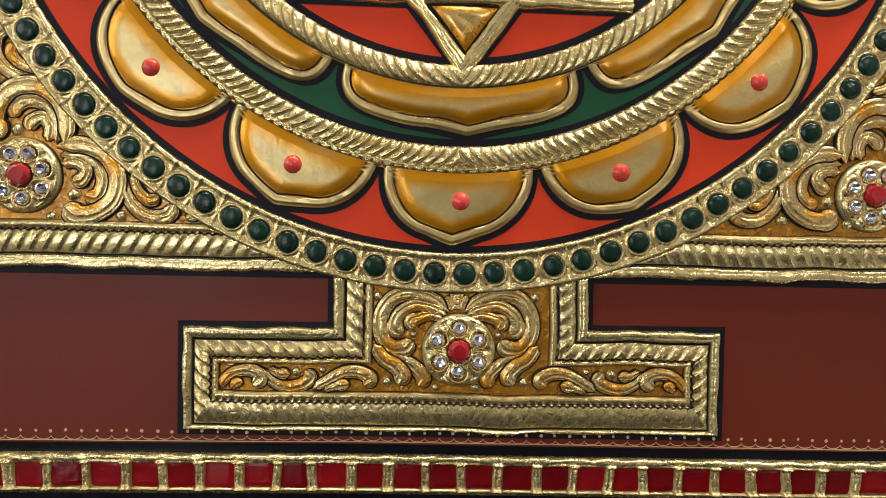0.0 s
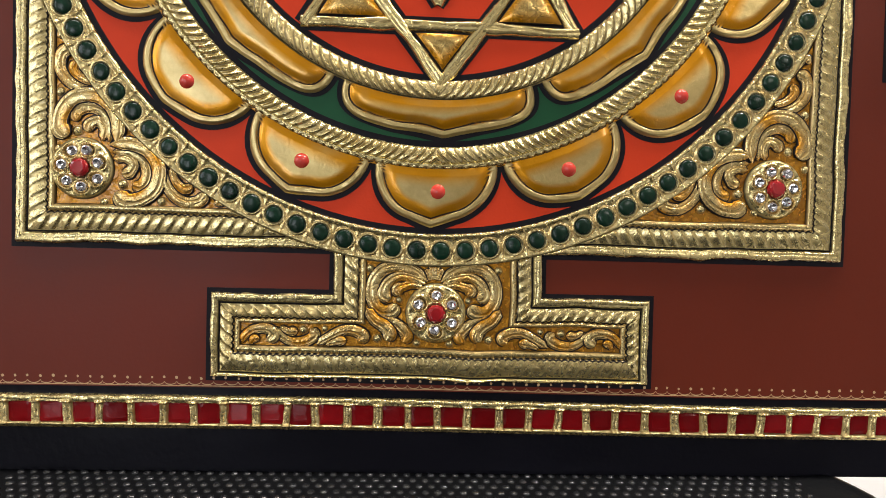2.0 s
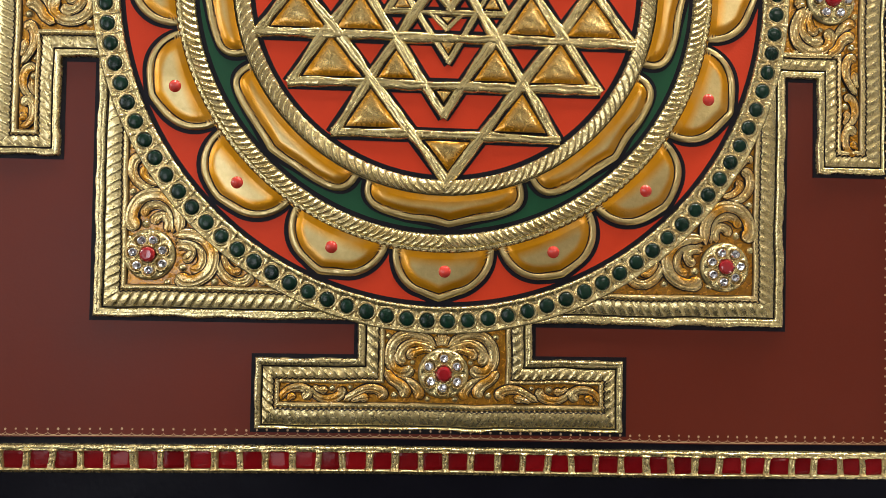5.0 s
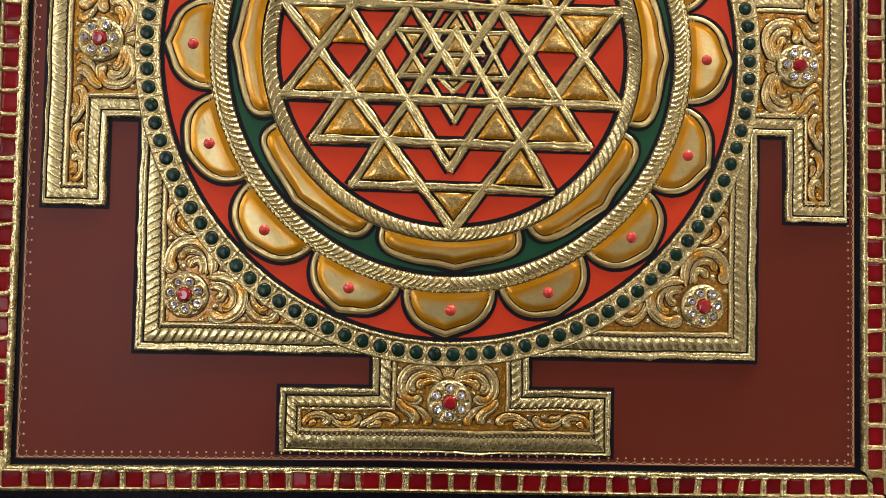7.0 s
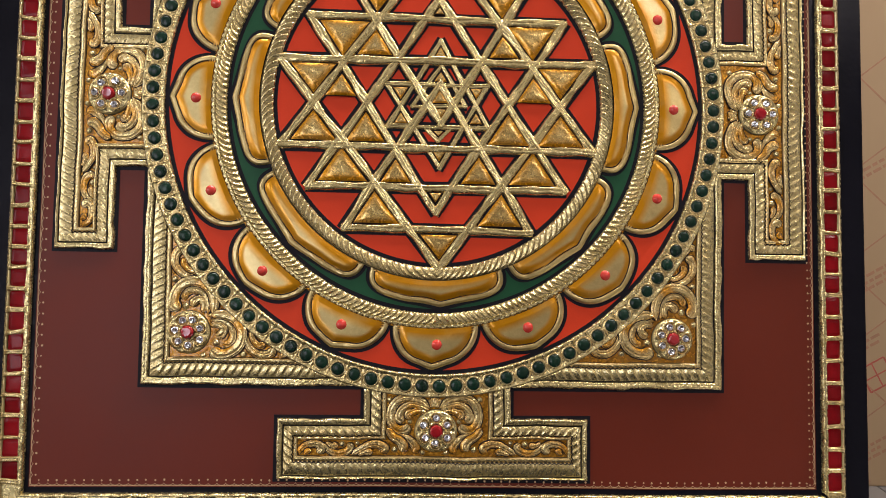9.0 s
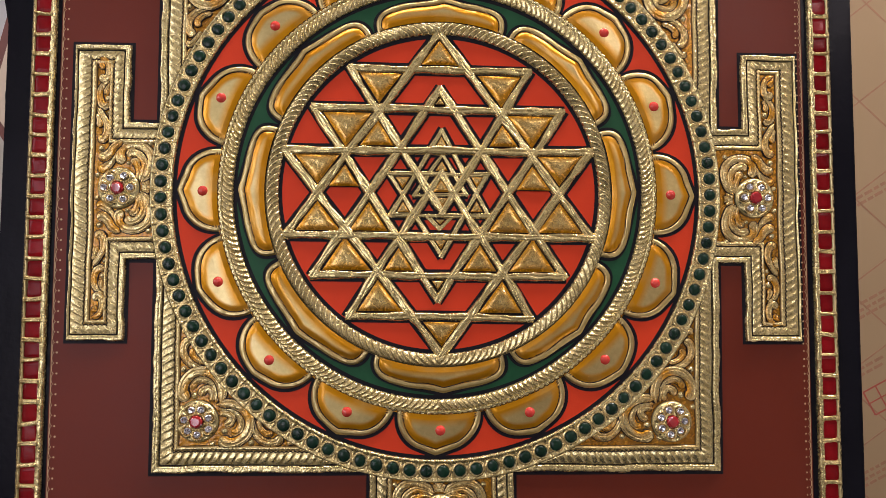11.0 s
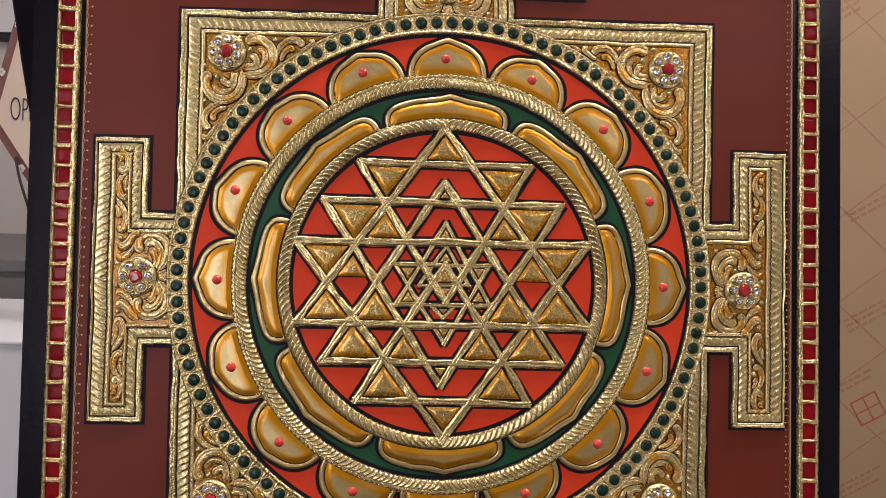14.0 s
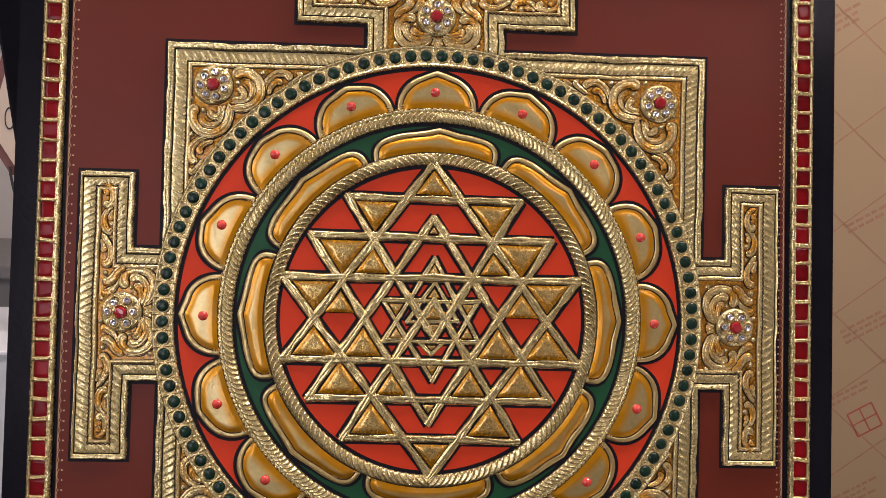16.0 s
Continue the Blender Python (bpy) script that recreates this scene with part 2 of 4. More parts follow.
def sheet(name, grids, mat, parent=None, label="", soft=True):
    """One mesh out of one or several grids."""
    vs, fs, cs, o = [], [], [], 0
    for v, f, c in grids:
        vs.append(v), fs.append(f + o), cs.append(c)
        o += len(v)
    v, f, c = np.concatenate(vs), np.concatenate(fs), np.concatenate(cs)
    mesh = bpy.data.meshes.new(name)
    mesh.vertices.add(len(v))
    mesh.vertices.foreach_set("co", v.astype(np.float32).ravel())
    mesh.loops.add(f.size)
    mesh.loops.foreach_set("vertex_index", f.astype(np.int32).ravel())
    mesh.polygons.add(len(f))
    mesh.polygons.foreach_set("loop_start", np.arange(0, f.size, 4, dtype=np.int32))
    mesh.polygons.foreach_set("loop_total", np.full(len(f), 4, np.int32))
    mesh.update()
    mesh.validate()
    for k, layer in enumerate(("ink_shade", "amber")):
        at = mesh.attributes.new(layer, "FLOAT", "POINT")
        at.data.foreach_set("value", np.clip(c[:, k], 0, 1).astype(np.float32))
    if soft:
        smooth(mesh)
    return link(name, mesh, mat, parent, label)


def plate(name, outline, y0, y1, mat, parent=None, label="", bevel=0.0):
    """A flat piece with an outline in x, z (metres), thick from y0 to y1."""
    bm = bmesh.new()
    front = [bm.verts.new((x, y0, z)) for x, z in outline]
    f = bm.faces.new(front)
    r = bmesh.ops.extrude_face_region(bm, geom=[f])
    bmesh.ops.translate(bm, verts=[v for v in r["geom"] if isinstance(v, bmesh.types.BMVert)], vec=(0, y1 - y0, 0))
    bmesh.ops.recalc_face_normals(bm, faces=bm.faces)
    if bevel:
        bmesh.ops.bevel(bm, geom=list(bm.edges), offset=bevel, segments=2, affect="EDGES", profile=0.6)
    return part(name, bm, mat, parent, label)


def box(name, lo, hi, mat, parent=None, label="", bevel=0.004):
    bm = bmesh.new()
    bmesh.ops.create_cube(bm, size=1)
    for v in bm.verts:
        v.co = [lo[k] + (v.co[k] + 0.5) * (hi[k] - lo[k]) for k in range(3)]
    if bevel:
        bmesh.ops.bevel(bm, geom=list(bm.edges), offset=bevel, segments=2, affect="EDGES", profile=0.6)
    return part(name, bm, mat, parent, label)


def bump(x, c, w):
    return np.exp(-((x - c) / w) ** 2)


def line(x, c, w):
    """A drawn line about c, w to each side."""
    return np.clip((w - np.abs(x - c)) / 0.15 + 0.5, 0, 1)


def wob(s, seed, size, length):
    """Slow hand-made waver along s."""
    r = np.random.default_rng(seed)
    a = r.uniform(0, 6.28, 4)
    return size * sum(np.sin(s / length * k + a[k - 1]) / k for k in range(1, 5)) * 0.6


# ---------------------------------------------------------------- the picture
picture = new("painting")
picture.matrix_world = PLANE @ pose(0.0015, 0, 0)
tagged(picture, "square gilded relief painting with red stones, leaning on black chair", "painting")
HALF = 0.2540

bm = bmesh.new()
bmesh.ops.create_cube(bm, size=1)
for v in bm.verts:
    v.co = (0.0005 + v.co.x * 2 * HALF, 0.009 + v.co.y * 0.018, v.co.z * 2 * 0.2525)
bmesh.ops.bevel(bm, geom=list(bm.edges), offset=0.0015, segments=2, affect="EDGES")
# both side bevels of the face carry the painted edge highlight
for f in bm.faces:
    f.material_index = int(abs(f.normal.x) > 0.3 and f.normal.y < -0.3)
board = part("board", bm, LACQUER, picture, "thick board with a black lacquered margin")
board.data.materials.append(RIM_GLINT)


def flat(name, outline, h, mat, label="", thick=0.15):
    return plate(name, [(x * MM, z * MM) for x, z in outline], -h * MM, -(h - thick) * MM, mat, picture, label)


def dip(x, z):
    """The lower edge was drawn by hand: it drops towards its right end."""
    return z - 1.7 * np.clip((x + 30) / 160, 0, 1) * (z < -200)


PX, PZ = 222.0, 218.4
flat("ground_panel", [(-PX, -PZ), (-30, -PZ), (130, -PZ - 1.7), (PX, -PZ - 1.7), (PX, PZ), (-PX, PZ)], 0.25, MAROON, "matt maroon painted ground")


def turned(q, x, z):
    """A quarter turn q times about the picture's middle."""
    for _ in range(q % 4):
        x, z = -z, x
    return x, z


# contour of the square with its four gates, anticlockwise from the bottom left corner; each side in its own axes:
# the corner it starts from, neck from and to, depth of the shoulders, foot from and to, depth of the foot
SIDES = [((-163.6, -162.2), (-40.0, 43.4), 180.3, (-88.0, 87.7), 213.8),
         ((-163.4, -166.0), (-40.8, 40.4), 183.0, (-87.6, 86.2), 217.0),
         ((-168.9, -167.0), (-40.8, 44.4), 180.5, (-85.6, 87.3), 213.8),
         ((-165.4, -164.4), (-39.4, 40.8), 180.9, (-85.0, 87.2), 213.2)]
ROSE = [(0.9, -187.0), (189.5, -1.7), (-1.5, 186.3), (-186.1, 0.6)]
CORNER_ROSE = [(-138.0, -133.0), (136.8, -134.3), (139.3, 137.3), (-136.2, 139.2)]


def side_outline(q):
    """The nine points of one side with its gate."""
    corner, (n0, n1), shoulder, (f0, f1), foot = SIDES[q]
    nx, nz = SIDES[(q + 1) % 4][0]
    end = (-nz, nx)
    base = lambda x: corner[1] + (end[1] - corner[1]) * (x - corner[0]) / (end[0] - corner[0])
    pts = [corner, (n0, base(n0)), (n0, -shoulder), (f0, -shoulder), (f0, -foot), (f1, -foot - (1.1 if q == 0 else 0.0)), (f1, -shoulder), (n1, -shoulder), (n1, base(n1))]
    return [turned(q, x, z) for x, z in pts]


CONTOUR = [p for q in range(4) for p in side_outline(q)]


def miters(poly):
    """For each corner the way inwards by one unit from both of its edges."""
    out, n = [], len(poly)
    for k in range(n):
        p, c, q = (np.array(poly[i % n], float) for i in (k - 1, k, k + 1))
        d0, d1 = (c - p) / np.linalg.norm(c - p), (q - c) / np.linalg.norm(q - c)
        n0, n1 = np.array((-d0[1], d0[0])), np.array((-d1[1], d1[0]))
        out.append((n0 + n1) / (1 + n0 @ n1))
    return out


MIT = miters(CONTOUR)
flat("black_outline", [tuple(np.array(c) - 1.75 * m) for c, m in zip(CONTOUR, MIT)], 0.45, INK, "black painted outline")
ground = flat("ornament_ground", [tuple(np.array(c) + 1.0 * m) for c, m in zip(CONTOUR, MIT)], 0.8, GROUND_GOLD, "amber varnished gold ground")


def band_of(k):
    """Widths of outer rail, leaf hatching and inner rail of one piece of the contour."""
    return {4: (1.9, 8.0, 3.2), 2: (3.9, 6.0, 2.0), 6: (3.9, 6.0, 2.0), 3: (3.6, 5.8, 2.6), 5: (3.6, 5.8, 2.6), 1: (4.1, 6.2, 2.8), 7: (4.1, 6.2, 2.8)}.get(k % 9, (4.6, 7.8, 3.0))


def across(k, t):
    """Distance inwards for t in 0..3: rail, hatching, inner rail."""
    return np.interp(t, (0, 1, 2, 3), np.concatenate([[0], np.cumsum(band_of(k))]))


NC = len(CONTOUR)
for k in range(NC):
    t = np.concatenate([np.linspace(0, 0.9, 10), np.linspace(0.92, 1.08, 7), np.linspace(1.12, 1.82, 14), np.linspace(1.85, 2.1, 14), np.linspace(2.2, 3, 8)])
    c0, c1 = np.array(CONTOUR[k], float), np.array(CONTOUR[(k + 1) % NC], float)
    length = np.linalg.norm(c1 - c0)
    d = (c1 - c0) / length
    nin = np.array((-d[1], d[0]))
    w0, w, w1 = across(k - 1, t), across(k, t), across(k + 1, t)
    cp, cn = np.array(CONTOUR[k - 1], float), np.array(CONTOUR[(k + 2) % NC], float)
    dp, dn = (c0 - cp) / np.linalg.norm(c0 - cp), (cn - c1) / np.linalg.norm(cn - c1)
    np_, nn_ = np.array((-dp[1], dp[0])), np.array((-dn[1], dn[0]))
    a = c0 + w[:, None] * nin + w0[:, None] * np_
    b = c1 + w[:, None] * nin + w1[:, None] * nn_
    q = np.linspace(0, 1, max(10, int(length / 0.5)))[:, None, None]
    p = a[None] * (1 - q) + b[None] * q
    s = (p - c0) @ d
    T = np.broadcast_to(t, s.shape)
    free = np.sin(np.pi * q[..., 0]) ** 0.5
    p = p + nin * (free * (wob(s, k + 77, 0.45, 13) + np.clip(1 - T, 0, 1) * wob(s, k + 88, 0.5, 5)))[..., None]
    rail, hat, inn = band_of(k)
    W = np.broadcast_to(w, s.shape)
    inner = np.clip(T - 1, 0, 1)
    lean = 1 if k % 9 in (2, 5, 7, 8) else -1
    sg = np.where(s < length / 2, 1, -1) if k % 9 == 4 else lean
    ph = s / (4.5 + 0.2 * math.sin(k)) + sg * (1.1 * inner ** 0.7) + wob(s, k, 0.16, 15)
    saw = np.mod(ph, 1.0)
    leaf = np.where(saw < 0.8, (saw / 0.8) ** 1.3, (1 - saw) / 0.2)
    hatch = (T > 1) * (T < 2) * (0.35 + 0.65 * np.sin(np.pi * np.clip(inner, 0.02, 0.98)) ** 0.5)
    lip = np.clip(np.minimum(W, np.abs(W - rail * 0.92)) / 0.7, 0, 1) ** 0.6 * (T < 1)
    groove = 0.3 * bump(W, rail * 0.62 + wob(s, k + 9, 0.3, 22), 0.35)
    h = 0.9 + lip * (1.7 + wob(s, k + 50, 0.22, 9) - groove) + hatch * (0.7 + (0.25 if k == 4 else 1.0 if k % 9 == 4 else 1.7 if k < 9 else 0.75) * leaf * (0.25 + 0.75 * inner) + (0.4 if k < 9 else 0.15) * np.sin(np.pi * inner)) + (T > 2) * 1.5 * np.clip(1 - (2 * (T - 2.5)) ** 2, 0, 1) ** 0.5
    h = h + (T > 1) * (T < 2) * (1.3 * inner if k == 4 else 0)
    h = np.where(T < 0.001, 0.3, h)
    h = np.where(np.hypot(p[..., 0], p[..., 1]) < 168.4, 0.7, h)
    edge = rail + hat - 0.75 + 0.7 * np.abs(np.sin(np.pi * s / 2.5 + wob(s, k, 0.4, 8)))
    # pen lines, and as last term the shade in the hatching's creases
    ink_shade = line(W, rail, 0.38) + line(W, edge, 0.42) + bump(T, 3.0, 0.18) + 0.4 * hatch * np.clip(1 - leaf * 5, 0, 1) * inner
    amber = 0.35 * bump(W, rail + hat + 0.3, 0.6) + 0.6 * bump(T, 3.0, 0.3) + 0.10 * hatch * (1 - leaf)
    sheet("border_band", [sheet_data(p[..., 0], p[..., 1], h, np.stack([ink_shade, amber, leaf], -1), dents=0.13)], GOLD, picture)


def ring_grid(r0, r1, n, m, rows=None):
    a = np.linspace(0, 2 * np.pi, n, endpoint=False)[:, None]
    r = (np.linspace(r0, r1, m) if rows is None else np.asarray(rows, float))[None]
    return np.broadcast_to(a, (n, r.shape[1])), np.broadcast_to(r, (n, r.shape[1]))


def annulus(name, r0, r1, h, mat, label=""):
    a, r = ring_grid(r0, r1, 256, 2)
    return sheet(name, [sheet_data(r * np.cos(a), r * np.sin(a), np.full(a.shape, h), wrap=True)], mat, picture, label, soft=False)


flat("red_disc", [(156.5 * math.cos(t), 156.5 * math.sin(t)) for t in np.linspace(0, 2 * math.pi, 200, endpoint=False)], 1.0, RED, "vermilion painted disc")
annulus("green_ring", 101, 121, 1.08, GREEN, "dark green painted ring")
annulus("black_outline", 153.2, 157, 1.12, INK)
annulus("black_outline", 92.4, 97, 1.14, INK)
annulus("black_outline", 100, 103.6, 1.16, INK)
annulus("black_outline", 118.6, 131.0, 1.15, INK)


def rope(name, r0, r1, pitch, slant, beaded, label):
    rc, half = (r0 + r1) / 2, (r1 - r0) / 2
    a, x = ring_grid(0, 1, int(2 * math.pi * rc / 0.40), 0, np.concatenate([np.linspace(-1, 1, 25), np.linspace(1.03, 1.78, 24) if beaded else []]))
    s = a * rc
    count = round(2 * math.pi * rc / pitch)
    # the strands lean away from the lowest point on both sides
    u = np.mod(a + np.pi / 2, 2 * np.pi)
    sg = np.where(u < np.pi, 1, -1) * slant
    curve = 0.8 * x + 0.3 * x ** 2 if beaded else 0.95 * x + 0.3 * x ** 2
    ph = np.mod(u / (2 * np.pi) * count + sg * curve + wob(s, int(rc), 0.5, 19), 1)
    ph = np.where(sg > 0, ph, 1 - ph)
    strand = np.where(ph < 0.78, (ph / 0.78) ** 1.1, (1 - ph) / 0.22)
    inside = np.clip(1 - x ** 2, 0, 1)
    cut = np.ones_like(x) if beaded else np.clip((1.0 - x) / 0.4, 0, 1)
    deep = (1 + wob(s, 3, 0.35, 11)) * cut
    h = 1.1 + (1.7 if beaded else 1.9) * inside ** 0.5 * (1 + wob(s, int(r1), 0.10, 30)) + inside ** 0.25 * 1.25 * strand * deep
    # shade of the grooves between strands, painted in with the pen lines
    ink_shade = 0.9 * np.clip(1 - strand * (4.5 if beaded else 3.5), 0, 1) * (inside > 0.15) * np.clip(deep, 0, 1)
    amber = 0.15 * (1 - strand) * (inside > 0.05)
    if beaded:
        edge = 1.28 + 0.32 * np.abs(np.sin(np.pi * s / 3.3 + wob(s, 5, 0.4, 12))) ** 0.6
        h = np.where(x > 1.0, 2.2 + 0.8 * np.clip((edge - x) * 8, 0, 1), h)
        ink_shade = np.where(x > 1.0, np.clip((0.075 - np.abs(x - edge - 0.08)) * 30 + 0.5, 0, 1), ink_shade)
        amber = np.where(x > edge, 0.95, amber)
    else:
        ink_shade = ink_shade + line(x * half, half * 0.86, 0.2)
    rr = rc + half * x + wob(s, 9, 0.35, 60)
    return sheet(name, [sheet_data(rr * np.cos(a), rr * np.sin(a), h, np.stack([ink_shade, amber, strand], -1), wrap=True)], GOLD, picture, label)


rope("rope_ring", 94.6, 102.6, 4.0, 1.0, False, "twisted rope ring of embossed gold foil")
rope("rope_ring", 120.6, 127.6, 3.3, -1.0, True, "twisted rope ring with a beaded edge")

# ring of green stones
NGEM, RGEM = 105, 162.2
a, r = ring_grid(0, 1, NGEM * 24, 0, np.linspace(155.3, 168.6, 36))
s = a * RGEM
gem_s = (np.round(a / (2 * np.pi) * NGEM)) / NGEM * 2 * np.pi
dist = np.hypot((a - gem_s) * RGEM, r - RGEM)
cell = np.abs(np.mod(a / (2 * np.pi) * NGEM + 0.5, 1) - 0.0)
mid = np.minimum(cell, 1 - cell) * 2 * np.pi * RGEM / NGEM
jit = 1 + 0.25 * np.sin(gem_s * 97) * np.sin(3 * np.arctan2(r - RGEM, (a - gem_s) * RGEM) + gem_s * 41)
h = 1.75 + 1.0 * bump(r, 156.4, 1.1) + 0.75 * bump(r, 167.6, 1.0) + 0.75 * jit * bump(dist, 3.95, 0.4) + 0.55 * bump(mid, 0, 0.55) * (dist > 4.2) + wob(s, 1, 0.15, 13) + wob(r * 3 + s, 8, 0.06, 3)
h = np.where((r < 155.6) | (r > 168.3), 0.9, h)
ink_shade = line(r, 168.2, 0.3) + line(dist, 3.55, 0.2)
amber = 0.35 * bump(dist, 4.5, 0.35) + 0.2 * bump(mid, 0.2, 0.3) * (dist > 4.6)
gem_band = sheet("stone_ring", [sheet_data(r * np.cos(a), r * np.sin(a), h, np.stack([ink_shade, amber, bump(dist, 4.25, 0.75)], -1), wrap=True)], GOLD, picture, "embossed gold ring set with green stones")


def dome_mesh(name, radius, height, base, mat, seg=18, rings=6, power=0.5):
    """A round cabochon, its foot at height base (mm)."""
    t = np.linspace(0, 2 * np.pi, seg, endpoint=False)[:, None]
    q = np.linspace(1, 0.001, rings)[None]
    x, z = radius * q * np.cos(t), radius * q * np.sin(t)
    v, f, _ = sheet_data(x, z, base + height * np.broadcast_to((1 - q ** 2) ** power, x.shape), wrap=True)
    mesh = bpy.data.meshes.new(name)
    mesh.from_pydata([tuple(p) for p in v], [], [tuple(int(i) for i in q4) for q4 in f])
    mesh.materials.append(mat)
    smooth(mesh)
    return mesh


gem_mesh = [dome_mesh("green_stone", 3.45 + 0.13 * k, 1.15 + 0.15 * k, 1.75, EMERALD, 20, 8, 0.36) for k in range(3)]
for k in range(NGEM):
    t = 2 * math.pi * k / NGEM
    g = new("green_stone", gem_mesh[int(rng.integers(3))])
    g.parent = gem_band
    g.matrix_local = pose(RGEM * math.cos(t) * MM, 0, RGEM * math.sin(t) * MM, rng.normal(0, 3), rng.uniform(0, 360), rng.normal(0, 3)) @ Matrix.Diagonal((rng.uniform(0.93, 1.05), 1, rng.uniform(0.93, 1.05), 1))


# ---- petals
def petal(name, bend, outer, turn, plump, seed, label, warm_in):
    """A puffed petal with a raised rim along its outer edge; its foot runs under the ring. outer: its outline over the foot for x in -1..1; bend: (radius of the foot, half width in mm)."""
    r0, half = bend
    r = np.random.default_rng(seed)
    u = np.sin(np.linspace(-np.pi / 2, np.pi / 2, 81))
    skew = r.normal(0, 0.04)
    top = np.stack([u * half, outer(u + skew * (1 - u ** 2))], 1)
    low = np.stack([np.linspace(1, -1, 41)[1:-1] * half, np.full(39, -0.3)], 1)
    top[:, 1] += wob(top[:, 0], seed + 3, 0.3, 9) * np.clip(1 - u ** 2, 0, 1)
    edge = np.concatenate([top, low])
    mid = np.stack([edge[:, 0] * 0.55, np.full(len(edge), 0.42 * outer(np.array([0.0]))[0])], 1)
    ray = edge - mid
    dist = np.linalg.norm(ray, axis=1)
    depth = np.concatenate([np.linspace(0, 2.1, 10), np.linspace(2.2, 4.3, 22), np.linspace(4.5, 6.0, 4)])
    frac = np.concatenate([1 - depth[None] / np.maximum(dist[:, None], 6.4), np.linspace(0.82, 0.0, 6)[None] * (1 - 6.0 / np.maximum(dist, 6.4))[:, None]], 1)
    p = mid[:, None] + ray[:, None] * frac[..., None]
    x, y = p[..., 0], p[..., 1]
    fine = np.stack([np.interp(np.linspace(0, 80, 400), np.arange(81), top[:, k]) for k in (0, 1)], 1)
    d = np.min(np.hypot(x[..., None] - fine[:, 0], y[..., None] - fine[:, 1]), -1)
    rim = 0.6 * np.clip(1 - ((d - 1.5) / 1.5) ** 6, 0, 1) ** 0.6
    q = np.clip((d - 3.7) / 4.0, 0, 1)
    puff = 0.75 * np.clip(d / 1.2, 0, 1) + plump * (1 - (1 - q) ** 2) * np.clip((y + 2.5) / 5.0, 0.3, 1) ** 0.7
    h = 1.3 + rim * (1 + wob(x + y, seed, 0.25, 3)) + puff + 0.09 * np.sin(x * 0.21 + y * 0.12 + seed) * np.sin(y * 0.4 - x * 0.1 + seed * 2) * np.clip((d - 3) / 3, 0, 1)
    h = np.where(d < 0.04, 0.9, h)
    ink_shade = line(d, 3.35 + 0.25 * np.sin(x * 0.3 + seed), 0.34)
    side = np.sin(seed * 2.4) * x / half
    warm = 1.5 * (1 - np.clip((d - 4.2 - 1.4 * (1 + side)) / warm_in, 0, 1)) * (d > 3.1) + 1.2 * np.clip(1.35 - y / (warm_in * 2.0) - 0.3 * side, 0, 1) * (d > 3.1)
    ang = np.pi / 2 + turn
    rad, th = r0 + y, ang - x / (r0 + 7)
    g = sheet_data(rad * np.cos(th), rad * np.sin(th), h, np.stack([ink_shade, warm, puff / plump], -1), wrap=True, dents=0.0)
    # painted outline round it
    o = np.stack([edge + ray / dist[:, None] * k for k in (-1.0, 2.0)], 1)
    rad, th = r0 + o[..., 1], ang - o[..., 0] / (r0 + 7)
    sheet("black_outline", [sheet_data(rad * np.cos(th), rad * np.sin(th), np.full(rad.shape, 1.22 + 0.002 * seed), wrap=True)], INK, picture, soft=False)
    return sheet(name, [g], DULL_GOLD, picture, label)


dot_mesh = dome_mesh("coral_dot", 3.0, 2.2, 0.0, CORAL, 16, 6)
for k in range(16):
    point = 2.4 if k % 4 == 0 else 1.5 + 0.5 * math.sin(k * 1.7)
    out = lambda u, point=point: 20.6 * np.clip(1 - np.abs(u) ** 2.5, 0, 1) ** 0.6 + point * np.clip(1 - np.abs(u) * 3.0, 0, 1) ** 1.3
    pe = petal("petal", (130.0, 25.7), out, -k * math.pi / 8, 0.95, k, "puffed gold petal with amber edges and a coral dot", 2.6)
    t = math.pi / 2 - k * math.pi / 8 + rng.normal(0, 0.006)
    dot = new("coral_dot", dot_mesh)
    dot.parent = pe
    rd = 138.9 + rng.normal(0, 0.5)
    dot.matrix_local = pose(rd * math.cos(t) * MM, -2.9 * MM, rd * math.sin(t) * MM, 0, 0, 0)
for k in range(8):
    out = lambda u: 12.7 * np.clip(1 - np.abs(u) ** 9, 0, 1) ** 0.5 + 2.3 * np.clip(1 - np.abs(u) * 2.8, 0, 1) ** 1.8 - 0.6 * np.abs(u) ** 2
    petal("long_petal", (102.8, 41.0), out, -k * math.pi / 4, 1.5, 40 + k, "long curved gold petal with amber edges", 2.2)


# ---- nine interlaced triangles: apex, left and right corner, bar width
STAR = [((-0.6, 96.2), (-90.2, -25.7), (90.3, -26.8), 4.6), ((-0.2, 61.5), (-74.0, -49.0), (73.4, -49.8), 4.5), ((0.8, 11.5), (-53.2, -72.8), (53.8, -74.0), 4.3),
        ((0.9, 37.2), (-29.0, -14.0), (28.6, -13.6), 2.7), ((1.2, 22.0), (-15.6, -1.9), (15.8, -1.5), 2.2),
        ((1.4, -95.4), (-91.2, 24.4), (89.8, 24.8), 4.6), ((-1.2, -63.0), (-74.6, 50.0), (73.0, 48.8), 4.5), ((1.2, -12.2), (-53.4, 74.1), (53.2, 72.6), 4.3),
        ((0.7, -37.8), (-30.0, 10.8), (28.6, 11.0), 2.7)]


